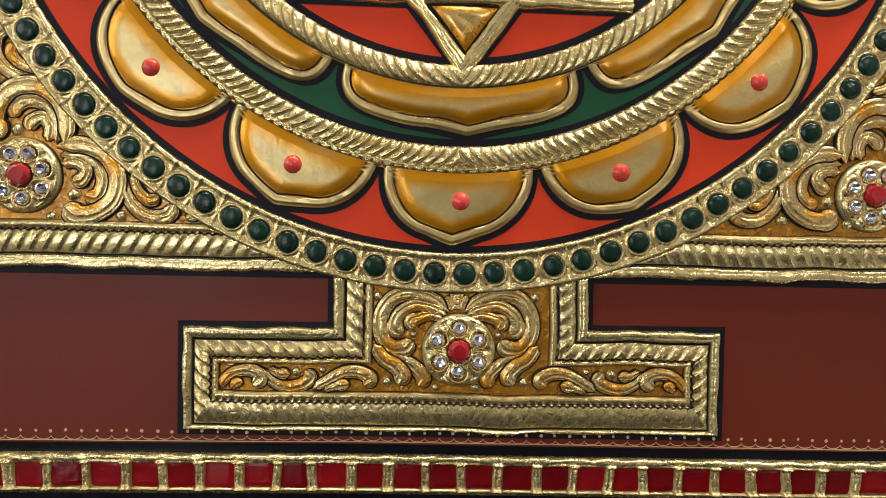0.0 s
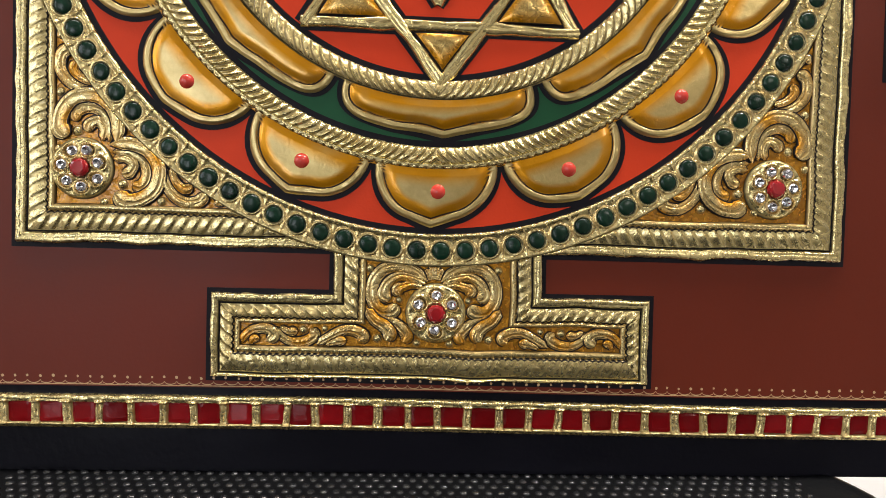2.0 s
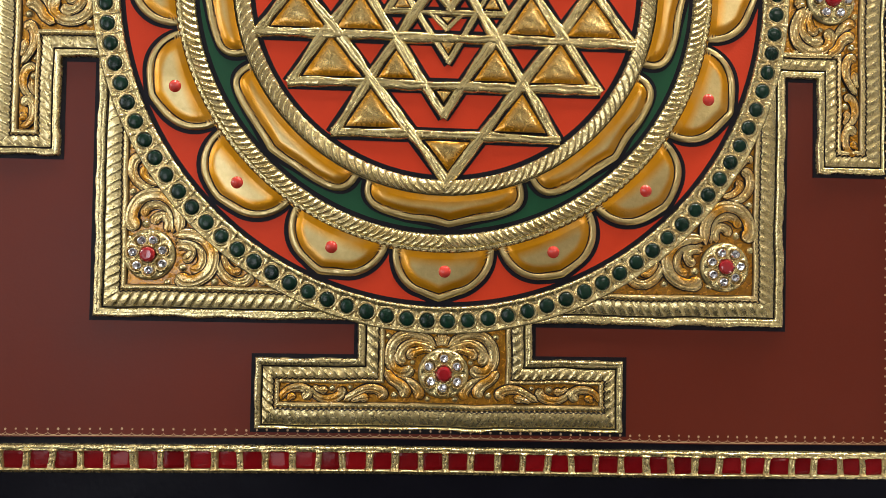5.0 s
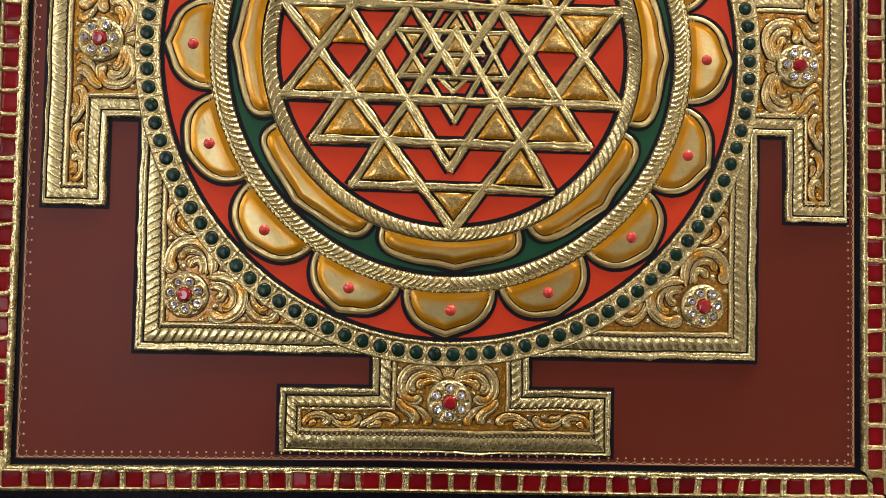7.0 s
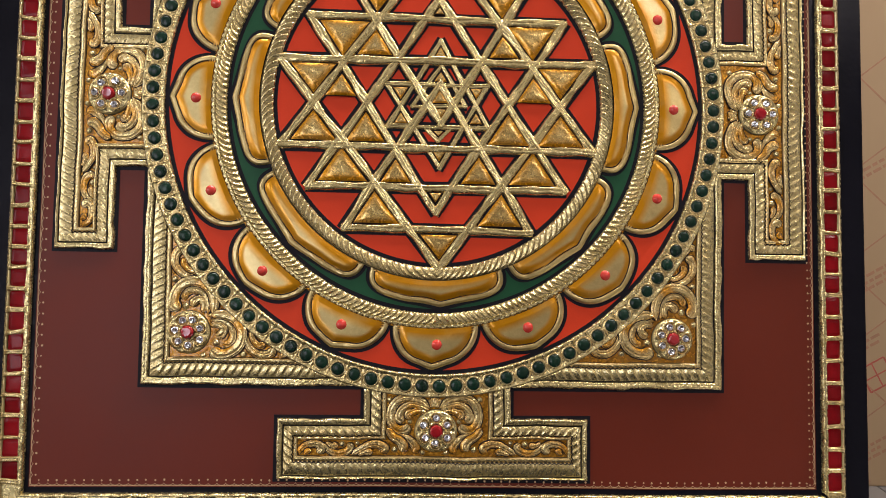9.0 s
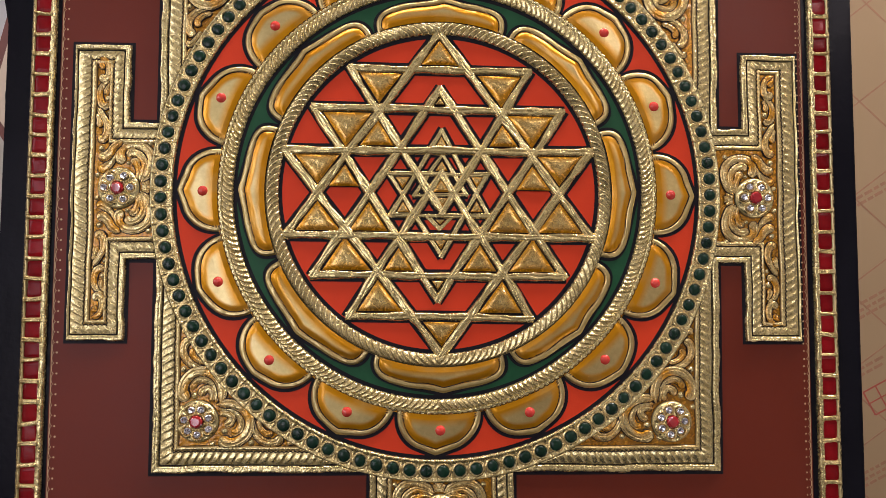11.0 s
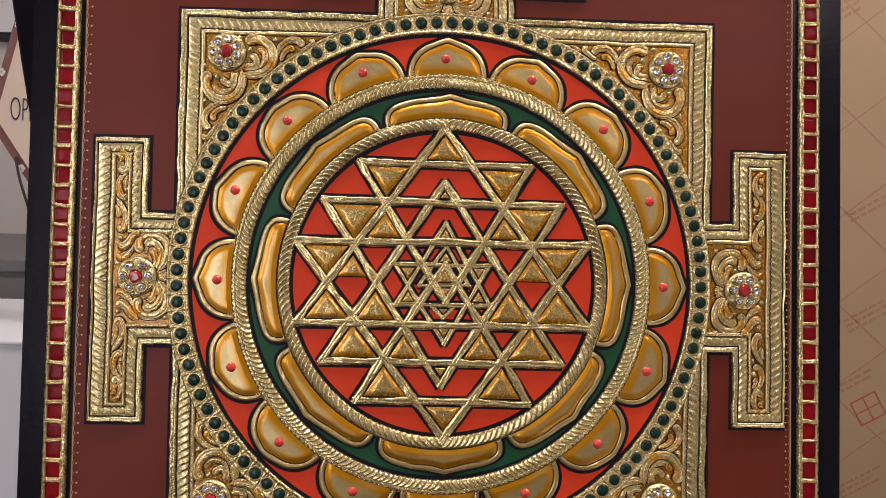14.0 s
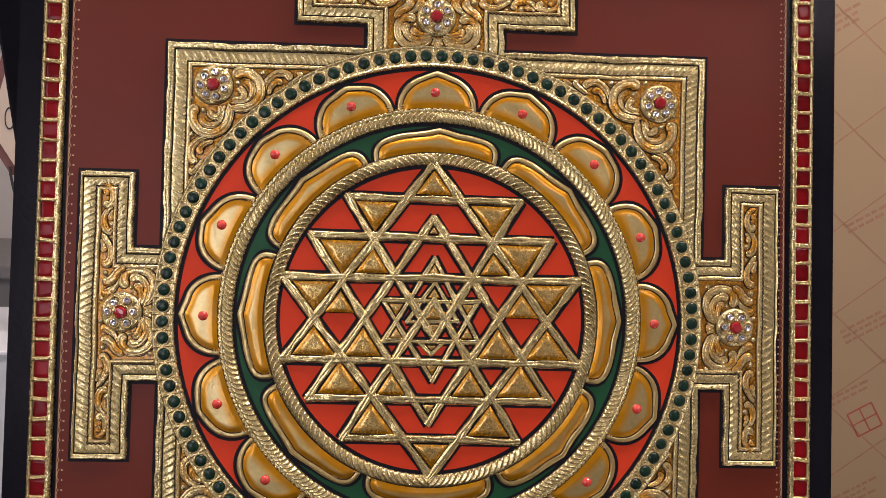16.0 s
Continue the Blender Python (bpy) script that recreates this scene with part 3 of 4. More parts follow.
def bar(p, q, width, seed, level):
    """A rounded gold bar with pinched ends and its black outline."""
    p, q = np.array(p, float), np.array(q, float)
    d = (q - p) / np.linalg.norm(q - p)
    nrm = np.array((-d[1], d[0]))
    n = max(6, int(np.linalg.norm(q - p) / 0.9))
    s = np.linspace(-width * 0.35, np.linalg.norm(q - p) + width * 0.35, n)[:, None]
    x = np.concatenate([[-1.0], np.linspace(-0.97, 0.97, 11), [1.0]])[None]
    width = width * 1.12
    wv = width / 2 * (1 + wob(s, seed, 0.22, 7))
    h = 1.2 + (width * 0.36) * np.clip(1 - np.abs(x) ** 3.5, 0, 1) ** 0.55 * (1 + wob(s, seed + 5, 0.14, 6)) - 0.3 * bump(x, 0.1 + wob(s, seed + 2, 0.3, 6), 0.2)
    pos = p + d * s[..., None] + nrm * (x * wv + wob(s, seed + 9, 0.45, 18))[..., None]
    ink_shade = np.broadcast_to(0.15 * bump(x, -0.2, 0.07) + 0.8 * (np.abs(x) > 0.99), h.shape)
    gold = sheet_data(pos[..., 0], pos[..., 1], h, dents=0.17, paint=np.stack([ink_shade, np.broadcast_to(0.4 * np.clip((np.abs(x) - 0.75) / 0.2, 0, 1) + 0.1 * bump(x, 0.25, 0.2), h.shape), ink_shade], -1))
    o = np.array((-1.0, 1.0))[None] * (width / 2 + 1.35)
    e = p + d * np.clip(s, -width * 0.6, None)[..., None] + nrm * o[..., None]
    line = sheet_data(e[..., 0], e[..., 1], np.full(e.shape[:2], 1.28 + 0.003 * level))
    return gold, line


lines, level = [], 0
for k, (apex, west, east, width) in enumerate(STAR):
    corner = [apex, west, east]
    bars = []
    for i in range(3):
        g, ln = bar(corner[i], corner[(i + 1) % 3], width, 31 * k + i, level)
        bars.append(g)
        level += 1
        lines.append(ln)
    sheet("raised_triangle", bars, BAR_GOLD, picture, "interlaced triangle of raised gold bars")
    sheet("black_outline", lines[-3:], INK, picture, soft=False)


def cross(l1, l2):
    (p, d), (q, e) = l1, l2
    k = ((q[0] - p[0]) * e[1] - (q[1] - p[1]) * e[0]) / (d[0] * e[1] - d[1] * e[0])
    return np.array((p[0] + k * d[0], p[1] + k * d[1]))


def star_line(code):
    apex, west, east, _ = STAR[int(code[1])]
    p, q = {"B": (west, east), "L": (apex, west), "R": (apex, east)}[code[0]]
    return p, (q[0] - p[0], q[1] - p[1])


def facet(corners, inset, height, seed):
    """A puffed gold triangle with a black line round it, amber edges and more amber towards its lower side."""
    c = [np.array(p, float) for p in corners]
    if (c[1][0] - c[0][0]) * (c[2][1] - c[0][1]) - (c[1][1] - c[0][1]) * (c[2][0] - c[0][0]) < 0:
        c = c[::-1]
    mit = miters([tuple(p) for p in c])
    c = [p + inset * m for p, m in zip(c, mit)]
    mit = miters([tuple(p) for p in c])
    edge = np.concatenate([np.linspace(c[i], c[(i + 1) % 3], 14)[:-1] for i in range(3)])
    ctr = sum(c) / 3
    f = np.concatenate([np.linspace(1, 0.86, 9), np.linspace(0.82, 0.0, 12)])
    p = ctr + (edge - ctr)[:, None] * f[None, :, None]
    area = 0.5 * abs((c[1][0] - c[0][0]) * (c[2][1] - c[0][1]) - (c[1][1] - c[0][1]) * (c[2][0] - c[0][0]))
    inr = 2 * area / sum(np.linalg.norm(c[i] - c[i - 1]) for i in range(3))
    d = (1 - f) * inr
    soft = 0.22 * inr
    gap = []
    for i in range(3):
        e = (c[(i + 1) % 3] - c[i]) / np.linalg.norm(c[(i + 1) % 3] - c[i])
        gap.append((p - c[i]) @ np.array((-e[1], e[0])))
    gap = -soft * np.log(sum(np.exp(-np.clip(g, 0, None) / soft) for g in gap))
    gap = np.clip((gap - gap.min()) / (gap.max() - gap.min()), 0, 1)
    h = 1.35 + 0.8 * height * (1 - (1 - np.clip(gap / 0.72, 0, 1)) ** 1.7)
    ink_shade = line(d, 0.1, 0.45)
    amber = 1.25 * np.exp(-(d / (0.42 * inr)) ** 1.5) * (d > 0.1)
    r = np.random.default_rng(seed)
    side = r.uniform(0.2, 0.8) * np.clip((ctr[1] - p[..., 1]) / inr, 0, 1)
    paint = np.stack([np.broadcast_to(ink_shade, p.shape[:2]), np.clip(amber + 0.9 * side * (f > 0.15), 0, 1), np.broadcast_to(h - 1.3, p.shape[:2])], -1)
    hh = np.broadcast_to(h, p.shape[:2]) + 0.07 * np.sin(p[..., 0] * 0.5 + p[..., 1] * 0.4 + seed) * np.sin(p[..., 1] * 0.7 - seed)
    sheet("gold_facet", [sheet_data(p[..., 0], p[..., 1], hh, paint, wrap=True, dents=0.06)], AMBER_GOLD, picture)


CELLS = ["L0 R0 B7", "L5 R5 B2", "L1 R1 B6", "L6 R6 B1", "L3 R3 B5", "L8 R8 B0", "L4 R4 B8", "L2 R2 B4", "L7 R7 B4",
         "B7 L7 L0", "B6 L6 L0", "B5 L0 L7", "B5 L5 L0", "B0 L0 L5", "B0 L1 L6", "B1 L1 L5", "B1 L2 L6", "B2 L2 L5", "B8 L8 L3", "B3 L3 L8"]
cells = []
for text in CELLS:
    names = text.split()
    ls = [star_line(c) for c in names]
    tri = [cross(ls[0], ls[1]), cross(ls[1], ls[2]), cross(ls[2], ls[0])]
    small = any(c in text for c in ("3", "4", "8"))
    cells.append((tri, small))
    if names[1][0] == names[2][0]:
        ls = [star_line(c.replace("L", "R")) for c in names]
        cells.append(([cross(ls[0], ls[1]), cross(ls[1], ls[2]), cross(ls[2], ls[0])], small))
for side in "LR":
    ls = [star_line(side + "0"), star_line(side + "6"), ((0.0, -0.6), (1.0, -0.012))]
    cells.append(([cross(ls[0], ls[1]), cross(ls[1], ls[2]), cross(ls[2], ls[0])], False))
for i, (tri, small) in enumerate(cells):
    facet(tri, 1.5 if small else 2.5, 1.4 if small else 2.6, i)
facet([(-7, -14.5), (7, -14.5), (0, -22)], 1.4, 1.2, 77)
g1, l1 = bar((-6.5, -15), (0, -21.5), 2.4, 91, 1)
g2, l2 = bar((0, -21.5), (6.5, -15), 2.4, 92, 2)
sheet("raised_point", [g1, g2], BAR_GOLD, picture, "small pointed bars of gold")

# ---- rows of red stones along the four sides
# per side: where it begins, its width, and the places of its bars (middle, pitch, how the pitch drifts)
NEAR, WIDTH = (221.5, 225.2, 220.6, 224.3), (13.4, 14.2, 14.2, 14.3)
BARS = ((2.9, 12.06, -0.007), (3.1, 12.19, -0.018), (4.0, 12.1, 0.0), (-7.4, 11.85, -0.009))
stone_mesh = []
for k in range(5):
    r = np.random.default_rng(k)
    a, c = 4.5 + r.normal(0, 0.15), 4.75 + r.normal(0, 0.12)
    bm = bmesh.new()
    loops = []
    for inset, hh in ((0.0, 0.4), (0.0, 1.45), (0.5, 1.75), (1.7, 1.98)):
        ring8 = [(-1, -0.78), (-0.78, -1), (0.78, -1), (1, -0.78), (1, 0.78), (0.78, 1), (-0.78, 1), (-1, 0.78)]
        loops.append([bm.verts.new(((sx * (a - inset) + r.normal(0, 0.08)) * MM, -(hh + 0.05 * r.normal()) * MM, (sz * (c - inset) + r.normal(0, 0.08)) * MM)) for sx, sz in ring8])
    for lo, hi in zip(loops, loops[1:]):
        for i in range(8):
            bm.faces.new((lo[i], lo[(i + 1) % 8], hi[(i + 1) % 8], hi[i]))
    bm.faces.new(loops[-1])
    bmesh.ops.recalc_face_normals(bm, faces=bm.faces)
    mesh = bpy.data.meshes.new("red_stone")
    bm.to_mesh(mesh)
    bm.free()
    mesh.materials.append(RUBY)
    stone_mesh.append(mesh)
for q in range(4):
    near, wide = NEAR[q], WIDTH[q]
    lo, hi = NEAR[q - 1], NEAR[(q + 1) % 4]
    w = np.concatenate([np.linspace(0, 3.0, 10), np.linspace(3.3, 11.4, 11), np.linspace(11.7, 14.3, 9)])
    s = np.arange(-lo - wide, hi + wide + 0.01, 0.4)
    S, W = np.meshgrid(s, w, indexing="ij")
    S2 = np.clip(S, -(lo + W * wide / 14.3), hi + W * wide / 14.3)
    ks = np.arange(-23, 24)
    r = np.random.default_rng(60 + q)
    at = BARS[q][0] + BARS[q][1] * ks + BARS[q][2] * ks ** 2 + r.normal(0, 0.35, len(ks))
    u = np.interp(S2, at, ks)
    idx = np.clip(np.round(u), -23, 23).astype(int)
    skew = r.normal(0, 0.06, len(ks))[idx + 23]
    barx = S2 - at[idx + 23] + skew * (W - 7)
    wid = ((1.75, 1.2, 1.5, 1.3)[q] + r.normal(0, 0.2, len(ks)))[idx + 23]
    inner = np.clip((W - 2.0) / 0.8, 0, 1) * np.clip((12.8 - W) / 0.8, 0, 1)
    hand = wob(S2, q, 0.25, 9)
    ridge = np.clip(1 - (np.abs(barx) / wid) ** 4, 0, 1) ** 0.5
    # each bar is pressed into two or three thin folds
    folds = 2 + (r.random(len(ks)) > 0.6)[idx + 23]
    ribs = np.abs(np.sin(np.pi * folds * (barx / wid + 1) / 2 + 0.3 * np.sin(W * 0.9 + idx))) ** 0.7
    sag = 0.35 * np.cos(2 * np.pi * (u - idx))
    rail = np.clip(1 - ((W - 1.55 + 0.3 * sag) / (1.6 + 0.4 * sag)) ** 6, 0, 1) ** 0.5
    crease = 0.5 * bump(W, 2.2 + wob(S2, q + 40, 0.5, 6), 0.3) * (W < 3.2)
    h = 1.0 + 2.4 * rail * (1 + 0.4 * hand) - crease + inner * ridge * (0.85 + 0.95 * ribs) + np.where(W > 11.6, np.clip((W - 11.6) / 0.5, 0, 1) * (2.1 - 1.9 * np.clip((W - 12.0) / 2.2, 0, 1)) * (1 + 0.5 * hand), 0)
    h = np.where((W < 0.01) | (W > 14.29), 0.2, h)
    amber = 0.3 * inner * bump(np.abs(barx), wid, 0.5) + 0.35 * inner * ridge * (1 - ribs) + 0.25 * np.clip((W - 12.2) / 0.6, 0, 1)
    # darker along the bars' edges and inside the outer rail
    ink_shade = 0.5 * inner * bump(np.abs(barx), wid, 0.25) + 0.35 * bump(W, 11.7, 0.4)
    x, z = turned(q, S2, -(near + W * wide / 14.3))
    z = dip(x, z) if q == 0 else z
    strip = sheet("stone_border", [sheet_data(x, z, h, np.stack([ink_shade, amber, h * 0.1], -1))], GOLD, picture, "raised gold edging set with a row of square red stones")
    for k in range(len(ks) - 1):
        c, gap = (at[k] + at[k + 1]) / 2, at[k + 1] - at[k]
        if c < -lo - (8 if q % 2 == 0 else -4) or c > hi + (11 if q % 2 == 0 else -4):
            continue
        x, z = turned(q, c + rng.normal(0, 0.15), -(near + (7.1 + rng.normal(0, 0.12)) * wide / 14.3))
        z = dip(x, z) if q == 0 else z
        g = new("red_stone", stone_mesh[int(rng.integers(5))])
        g.parent = strip
        g.matrix_local = pose(x * MM, 0, z * MM, rng.normal(0, 2.5), 90 * q + rng.normal(0, 1.6), rng.normal(0, 2.5)) @ Matrix.Diagonal(((gap - 1.6) / 9.6, 1, wide / 14.3, 1))

# ---- lace line with dots along the panel's edge
for q in range(4):
    lx, lz = (221.2, 217.7) if q % 2 == 0 else (217.7, 221.2)
    grids = []
    n = (92, 98, 92, 74)[q]
    r = np.random.default_rng(q)
    s = np.linspace(-lx, lx, n * 12 + 1)
    ph = np.mod((s + lx) / (2 * lx / n), 1)
    mid = -lz + 0.35 + 1.35 * (1 - np.sqrt(np.clip(1.02 - (2 * ph - 1) ** 2, 0, 1))) + wob(s, q, 0.15, 25)
    for centre, wd in ((mid, 0.17), (np.full(s.shape, -lz) + wob(s, q + 3, 0.12, 40), 0.17)):
        x, z = turned(q, np.stack([s, s], 1), np.stack([centre - wd, centre + wd], 1))
        z = dip(x, z) if q == 0 else z
        grids.append(sheet_data(x, z, np.full(x.shape, 0.5)))
    for k in range(n + 1):
        t = np.linspace(0, 2 * np.pi, 8, endpoint=False)[:, None]
        rad = np.array((0.56, 0.02))[None] * r.uniform(0.8, 1.12)
        x, z = -lx + k * 2 * lx / n + rad * np.cos(t) + r.normal(0, 0.15), -lz + 3.0 + rad * 1.05 * np.sin(t) + r.normal(0, 0.15)
        x, z = turned(q, x, z)
        z = dip(x, z) if q == 0 else z
        grids.append(sheet_data(x, z, np.full(x.shape, 0.52), wrap=True))
    sheet("lace_edging", grids, CREAM_PAINT, picture, "pale painted lace line with dots", soft=False)

# ---- scrollwork and rosettes
ORDER = [0]


def stroke(points, width, height=0.6, base=1.0):
    """A raised leaf stroke along a line of points: tapered, rounded, with a pen line on both sides."""
    p = np.asarray(points, float)
    d = np.gradient(p, axis=0)
    d /= np.linalg.norm(d, axis=1)[:, None] + 1e-9
    nrm = np.stack([-d[:, 1], d[:, 0]], 1)
    w = np.asarray(width, float)[:, None] / 2
    ORDER[0] += 1
    base = base + 0.2 * (ORDER[0] % 5)
    # a flat inked edge, then the rounded body with one pressed crease
    edge = np.array((0.0, 0.22, 0.44, 0.64, 0.72, 0.8))[None] / np.maximum(w, 1.15)
    body = np.linspace(-1, 1, 21)[None] * (1 - edge[:, -1:] * 1.02)
    x = np.concatenate([-1 + edge - 1e-4, body, (1 - edge + 1e-4)[:, ::-1]], 1)
    x = np.concatenate([np.full((len(w), 1), -1.0), x, np.full((len(w), 1), 1.0)], 1)
    deep = w * (1 - np.abs(x))
    q = np.clip(np.abs(x) / (1 - 0.72 / np.maximum(w, 1.15)), 0, 1)
    h = base + 0.45 + np.minimum(height, w * 0.8) * np.clip(1 - q ** 2.4, 0, 1) ** 0.6 - 0.4 * bump(x, 0.27, 0.14) * (w > 1.3)
    h[:, 0] = h[:, -1] = 0.6
    pos = p[:, None] + nrm[:, None] * (x * w)[..., None]
    ink_shade = np.clip((0.56 - deep) / 0.1, 0, 1) + 0.3 * bump(x, 0.27, 0.08) * (w > 1.5)
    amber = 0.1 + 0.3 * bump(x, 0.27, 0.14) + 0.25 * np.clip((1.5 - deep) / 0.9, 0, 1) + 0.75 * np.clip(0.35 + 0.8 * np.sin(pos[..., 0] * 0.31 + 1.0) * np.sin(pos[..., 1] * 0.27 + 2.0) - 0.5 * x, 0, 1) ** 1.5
    return sheet_data(pos[..., 0], pos[..., 1], h, np.stack([ink_shade, amber, ink_shade], -1))


def leaf_stroke(points, w0, w1, ball=0.0, n=46):
    """A stroke through control points, w0 to w1 wide, that ends in a rounded ball."""
    p = np.asarray(points, float)
    p = np.concatenate([[2 * p[0] - p[1]], p, [2 * p[-1] - p[-2]]])
    out = []
    for i in range(1, len(p) - 2):
        t = np.linspace(0, 1, 16, endpoint=False)[:, None]
        a0, a1, a2, a3 = p[i - 1:i + 3]
        out.append(0.5 * (2 * a1 + (a2 - a0) * t + (2 * a0 - 5 * a1 + 4 * a2 - a3) * t ** 2 + (3 * a1 - a0 - 3 * a2 + a3) * t ** 3))
    out = np.concatenate(out + [p[-2:-1]])
    ln = np.concatenate([[0], np.cumsum(np.linalg.norm(np.diff(out, axis=0), axis=1))])
    s = np.linspace(0, ln[-1], n)
    out = np.stack([np.interp(s, ln, out[:, 0]), np.interp(s, ln, out[:, 1])], 1)
    t = s / ln[-1]
    wid = (w0 + (w1 - w0) * t) * 2.12
    wid = wid * np.clip(t * 8 + 0.25, 0, 1)
    if ball:
        ball = ball * 1.34
        back = np.clip((ln[-1] - s) / (ball / 2), 0, 2)
        wid = np.where(back < 2, np.maximum(ball * np.sqrt(np.clip(1 - (back - 1) ** 2, 0.01, 1)), wid * (back > 1)), wid)
    else:
        wid = wid * np.clip((1 - t) * 8, 0.1, 1)
    return stroke(out, wid)


def bead(cx, cz, r):
    t = np.linspace(0, 2 * np.pi, 16, endpoint=False)[:, None]
    q = np.array((1.25, 1.08, 1.0, 0.85, 0.6, 0.3, 0.01))[None]
    h = 1.0 + r * 0.9 * np.clip(1 - q ** 2, 0, 1) ** 0.5 + 0 * t
    ink_shade = np.broadcast_to(0.9 * bump(q, 1.1, 0.07), h.shape)
    return sheet_data(cx + r * q * np.cos(t), cz + r * q * np.sin(t), h, np.stack([ink_shade, np.broadcast_to(0.8 * (q > 0.95), h.shape), ink_shade], -1), wrap=True)


def moved(grid, fn):
    v, f, c = grid
    x, z = fn(v[:, 0] / MM, v[:, 2] / MM)
    v = np.stack([x * MM, v[:, 1], z * MM], 1)
    p = v[f]
    e1, e2 = p[:, 1] - p[:, 0], p[:, 3] - p[:, 0]
    if np.sum(e1[:, 0] * e2[:, 2] - e1[:, 2] * e2[:, 0]) < 0:
        f = f[:, ::-1]
    return v, f, c


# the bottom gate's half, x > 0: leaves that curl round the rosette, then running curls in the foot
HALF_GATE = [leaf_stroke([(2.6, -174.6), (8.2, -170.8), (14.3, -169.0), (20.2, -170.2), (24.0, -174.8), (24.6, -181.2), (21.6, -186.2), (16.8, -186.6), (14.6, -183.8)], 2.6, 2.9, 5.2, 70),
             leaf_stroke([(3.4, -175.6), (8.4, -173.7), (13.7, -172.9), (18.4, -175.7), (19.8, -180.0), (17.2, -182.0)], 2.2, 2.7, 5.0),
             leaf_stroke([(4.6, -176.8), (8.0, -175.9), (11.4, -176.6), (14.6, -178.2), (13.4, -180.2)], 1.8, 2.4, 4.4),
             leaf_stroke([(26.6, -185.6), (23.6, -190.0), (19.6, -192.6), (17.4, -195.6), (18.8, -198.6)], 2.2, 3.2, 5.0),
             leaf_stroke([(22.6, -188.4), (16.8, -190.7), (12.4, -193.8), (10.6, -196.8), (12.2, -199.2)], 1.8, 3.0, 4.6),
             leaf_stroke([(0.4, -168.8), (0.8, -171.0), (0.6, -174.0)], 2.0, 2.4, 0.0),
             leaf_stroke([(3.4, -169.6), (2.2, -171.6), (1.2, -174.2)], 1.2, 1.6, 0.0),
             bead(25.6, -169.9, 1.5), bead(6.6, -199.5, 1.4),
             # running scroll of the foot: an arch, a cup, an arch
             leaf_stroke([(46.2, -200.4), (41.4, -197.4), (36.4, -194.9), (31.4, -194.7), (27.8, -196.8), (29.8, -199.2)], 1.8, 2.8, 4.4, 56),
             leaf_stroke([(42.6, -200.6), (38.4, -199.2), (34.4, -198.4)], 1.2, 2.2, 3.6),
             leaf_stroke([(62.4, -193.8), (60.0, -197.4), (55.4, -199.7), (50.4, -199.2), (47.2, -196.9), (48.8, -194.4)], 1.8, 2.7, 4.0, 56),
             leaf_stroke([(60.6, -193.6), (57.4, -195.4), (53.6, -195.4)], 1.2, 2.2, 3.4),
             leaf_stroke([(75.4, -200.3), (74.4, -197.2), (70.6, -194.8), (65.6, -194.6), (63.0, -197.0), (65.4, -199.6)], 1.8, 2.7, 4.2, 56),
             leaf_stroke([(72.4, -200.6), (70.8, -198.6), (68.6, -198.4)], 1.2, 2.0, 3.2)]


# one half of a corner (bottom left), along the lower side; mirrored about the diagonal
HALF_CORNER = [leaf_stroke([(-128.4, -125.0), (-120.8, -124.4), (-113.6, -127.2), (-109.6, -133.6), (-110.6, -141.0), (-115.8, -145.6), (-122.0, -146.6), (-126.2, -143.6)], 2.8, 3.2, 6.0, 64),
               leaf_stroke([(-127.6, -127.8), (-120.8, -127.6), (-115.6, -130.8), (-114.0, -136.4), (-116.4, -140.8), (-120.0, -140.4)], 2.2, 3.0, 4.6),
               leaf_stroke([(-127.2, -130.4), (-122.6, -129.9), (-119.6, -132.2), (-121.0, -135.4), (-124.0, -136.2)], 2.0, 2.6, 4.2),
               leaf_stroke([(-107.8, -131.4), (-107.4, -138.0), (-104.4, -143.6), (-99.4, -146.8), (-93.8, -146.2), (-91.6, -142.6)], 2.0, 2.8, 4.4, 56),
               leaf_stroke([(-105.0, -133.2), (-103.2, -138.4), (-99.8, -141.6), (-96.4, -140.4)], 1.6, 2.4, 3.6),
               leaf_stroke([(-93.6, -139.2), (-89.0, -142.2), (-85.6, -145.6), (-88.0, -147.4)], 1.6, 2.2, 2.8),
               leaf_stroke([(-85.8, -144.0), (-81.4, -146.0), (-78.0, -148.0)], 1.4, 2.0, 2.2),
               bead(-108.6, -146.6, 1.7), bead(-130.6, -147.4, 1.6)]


def drop(cx, cz, r, long, ang):
    """A small raised drop with a pen line round it."""
    v, f, c = bead(0, 0, r)
    x, z = v[:, 0] * long, v[:, 2]
    return np.stack([cx * MM + x * math.cos(ang) - z * math.sin(ang), v[:, 1] * 0.95, cz * MM + x * math.sin(ang) + z * math.cos(ang)], 1), f, c


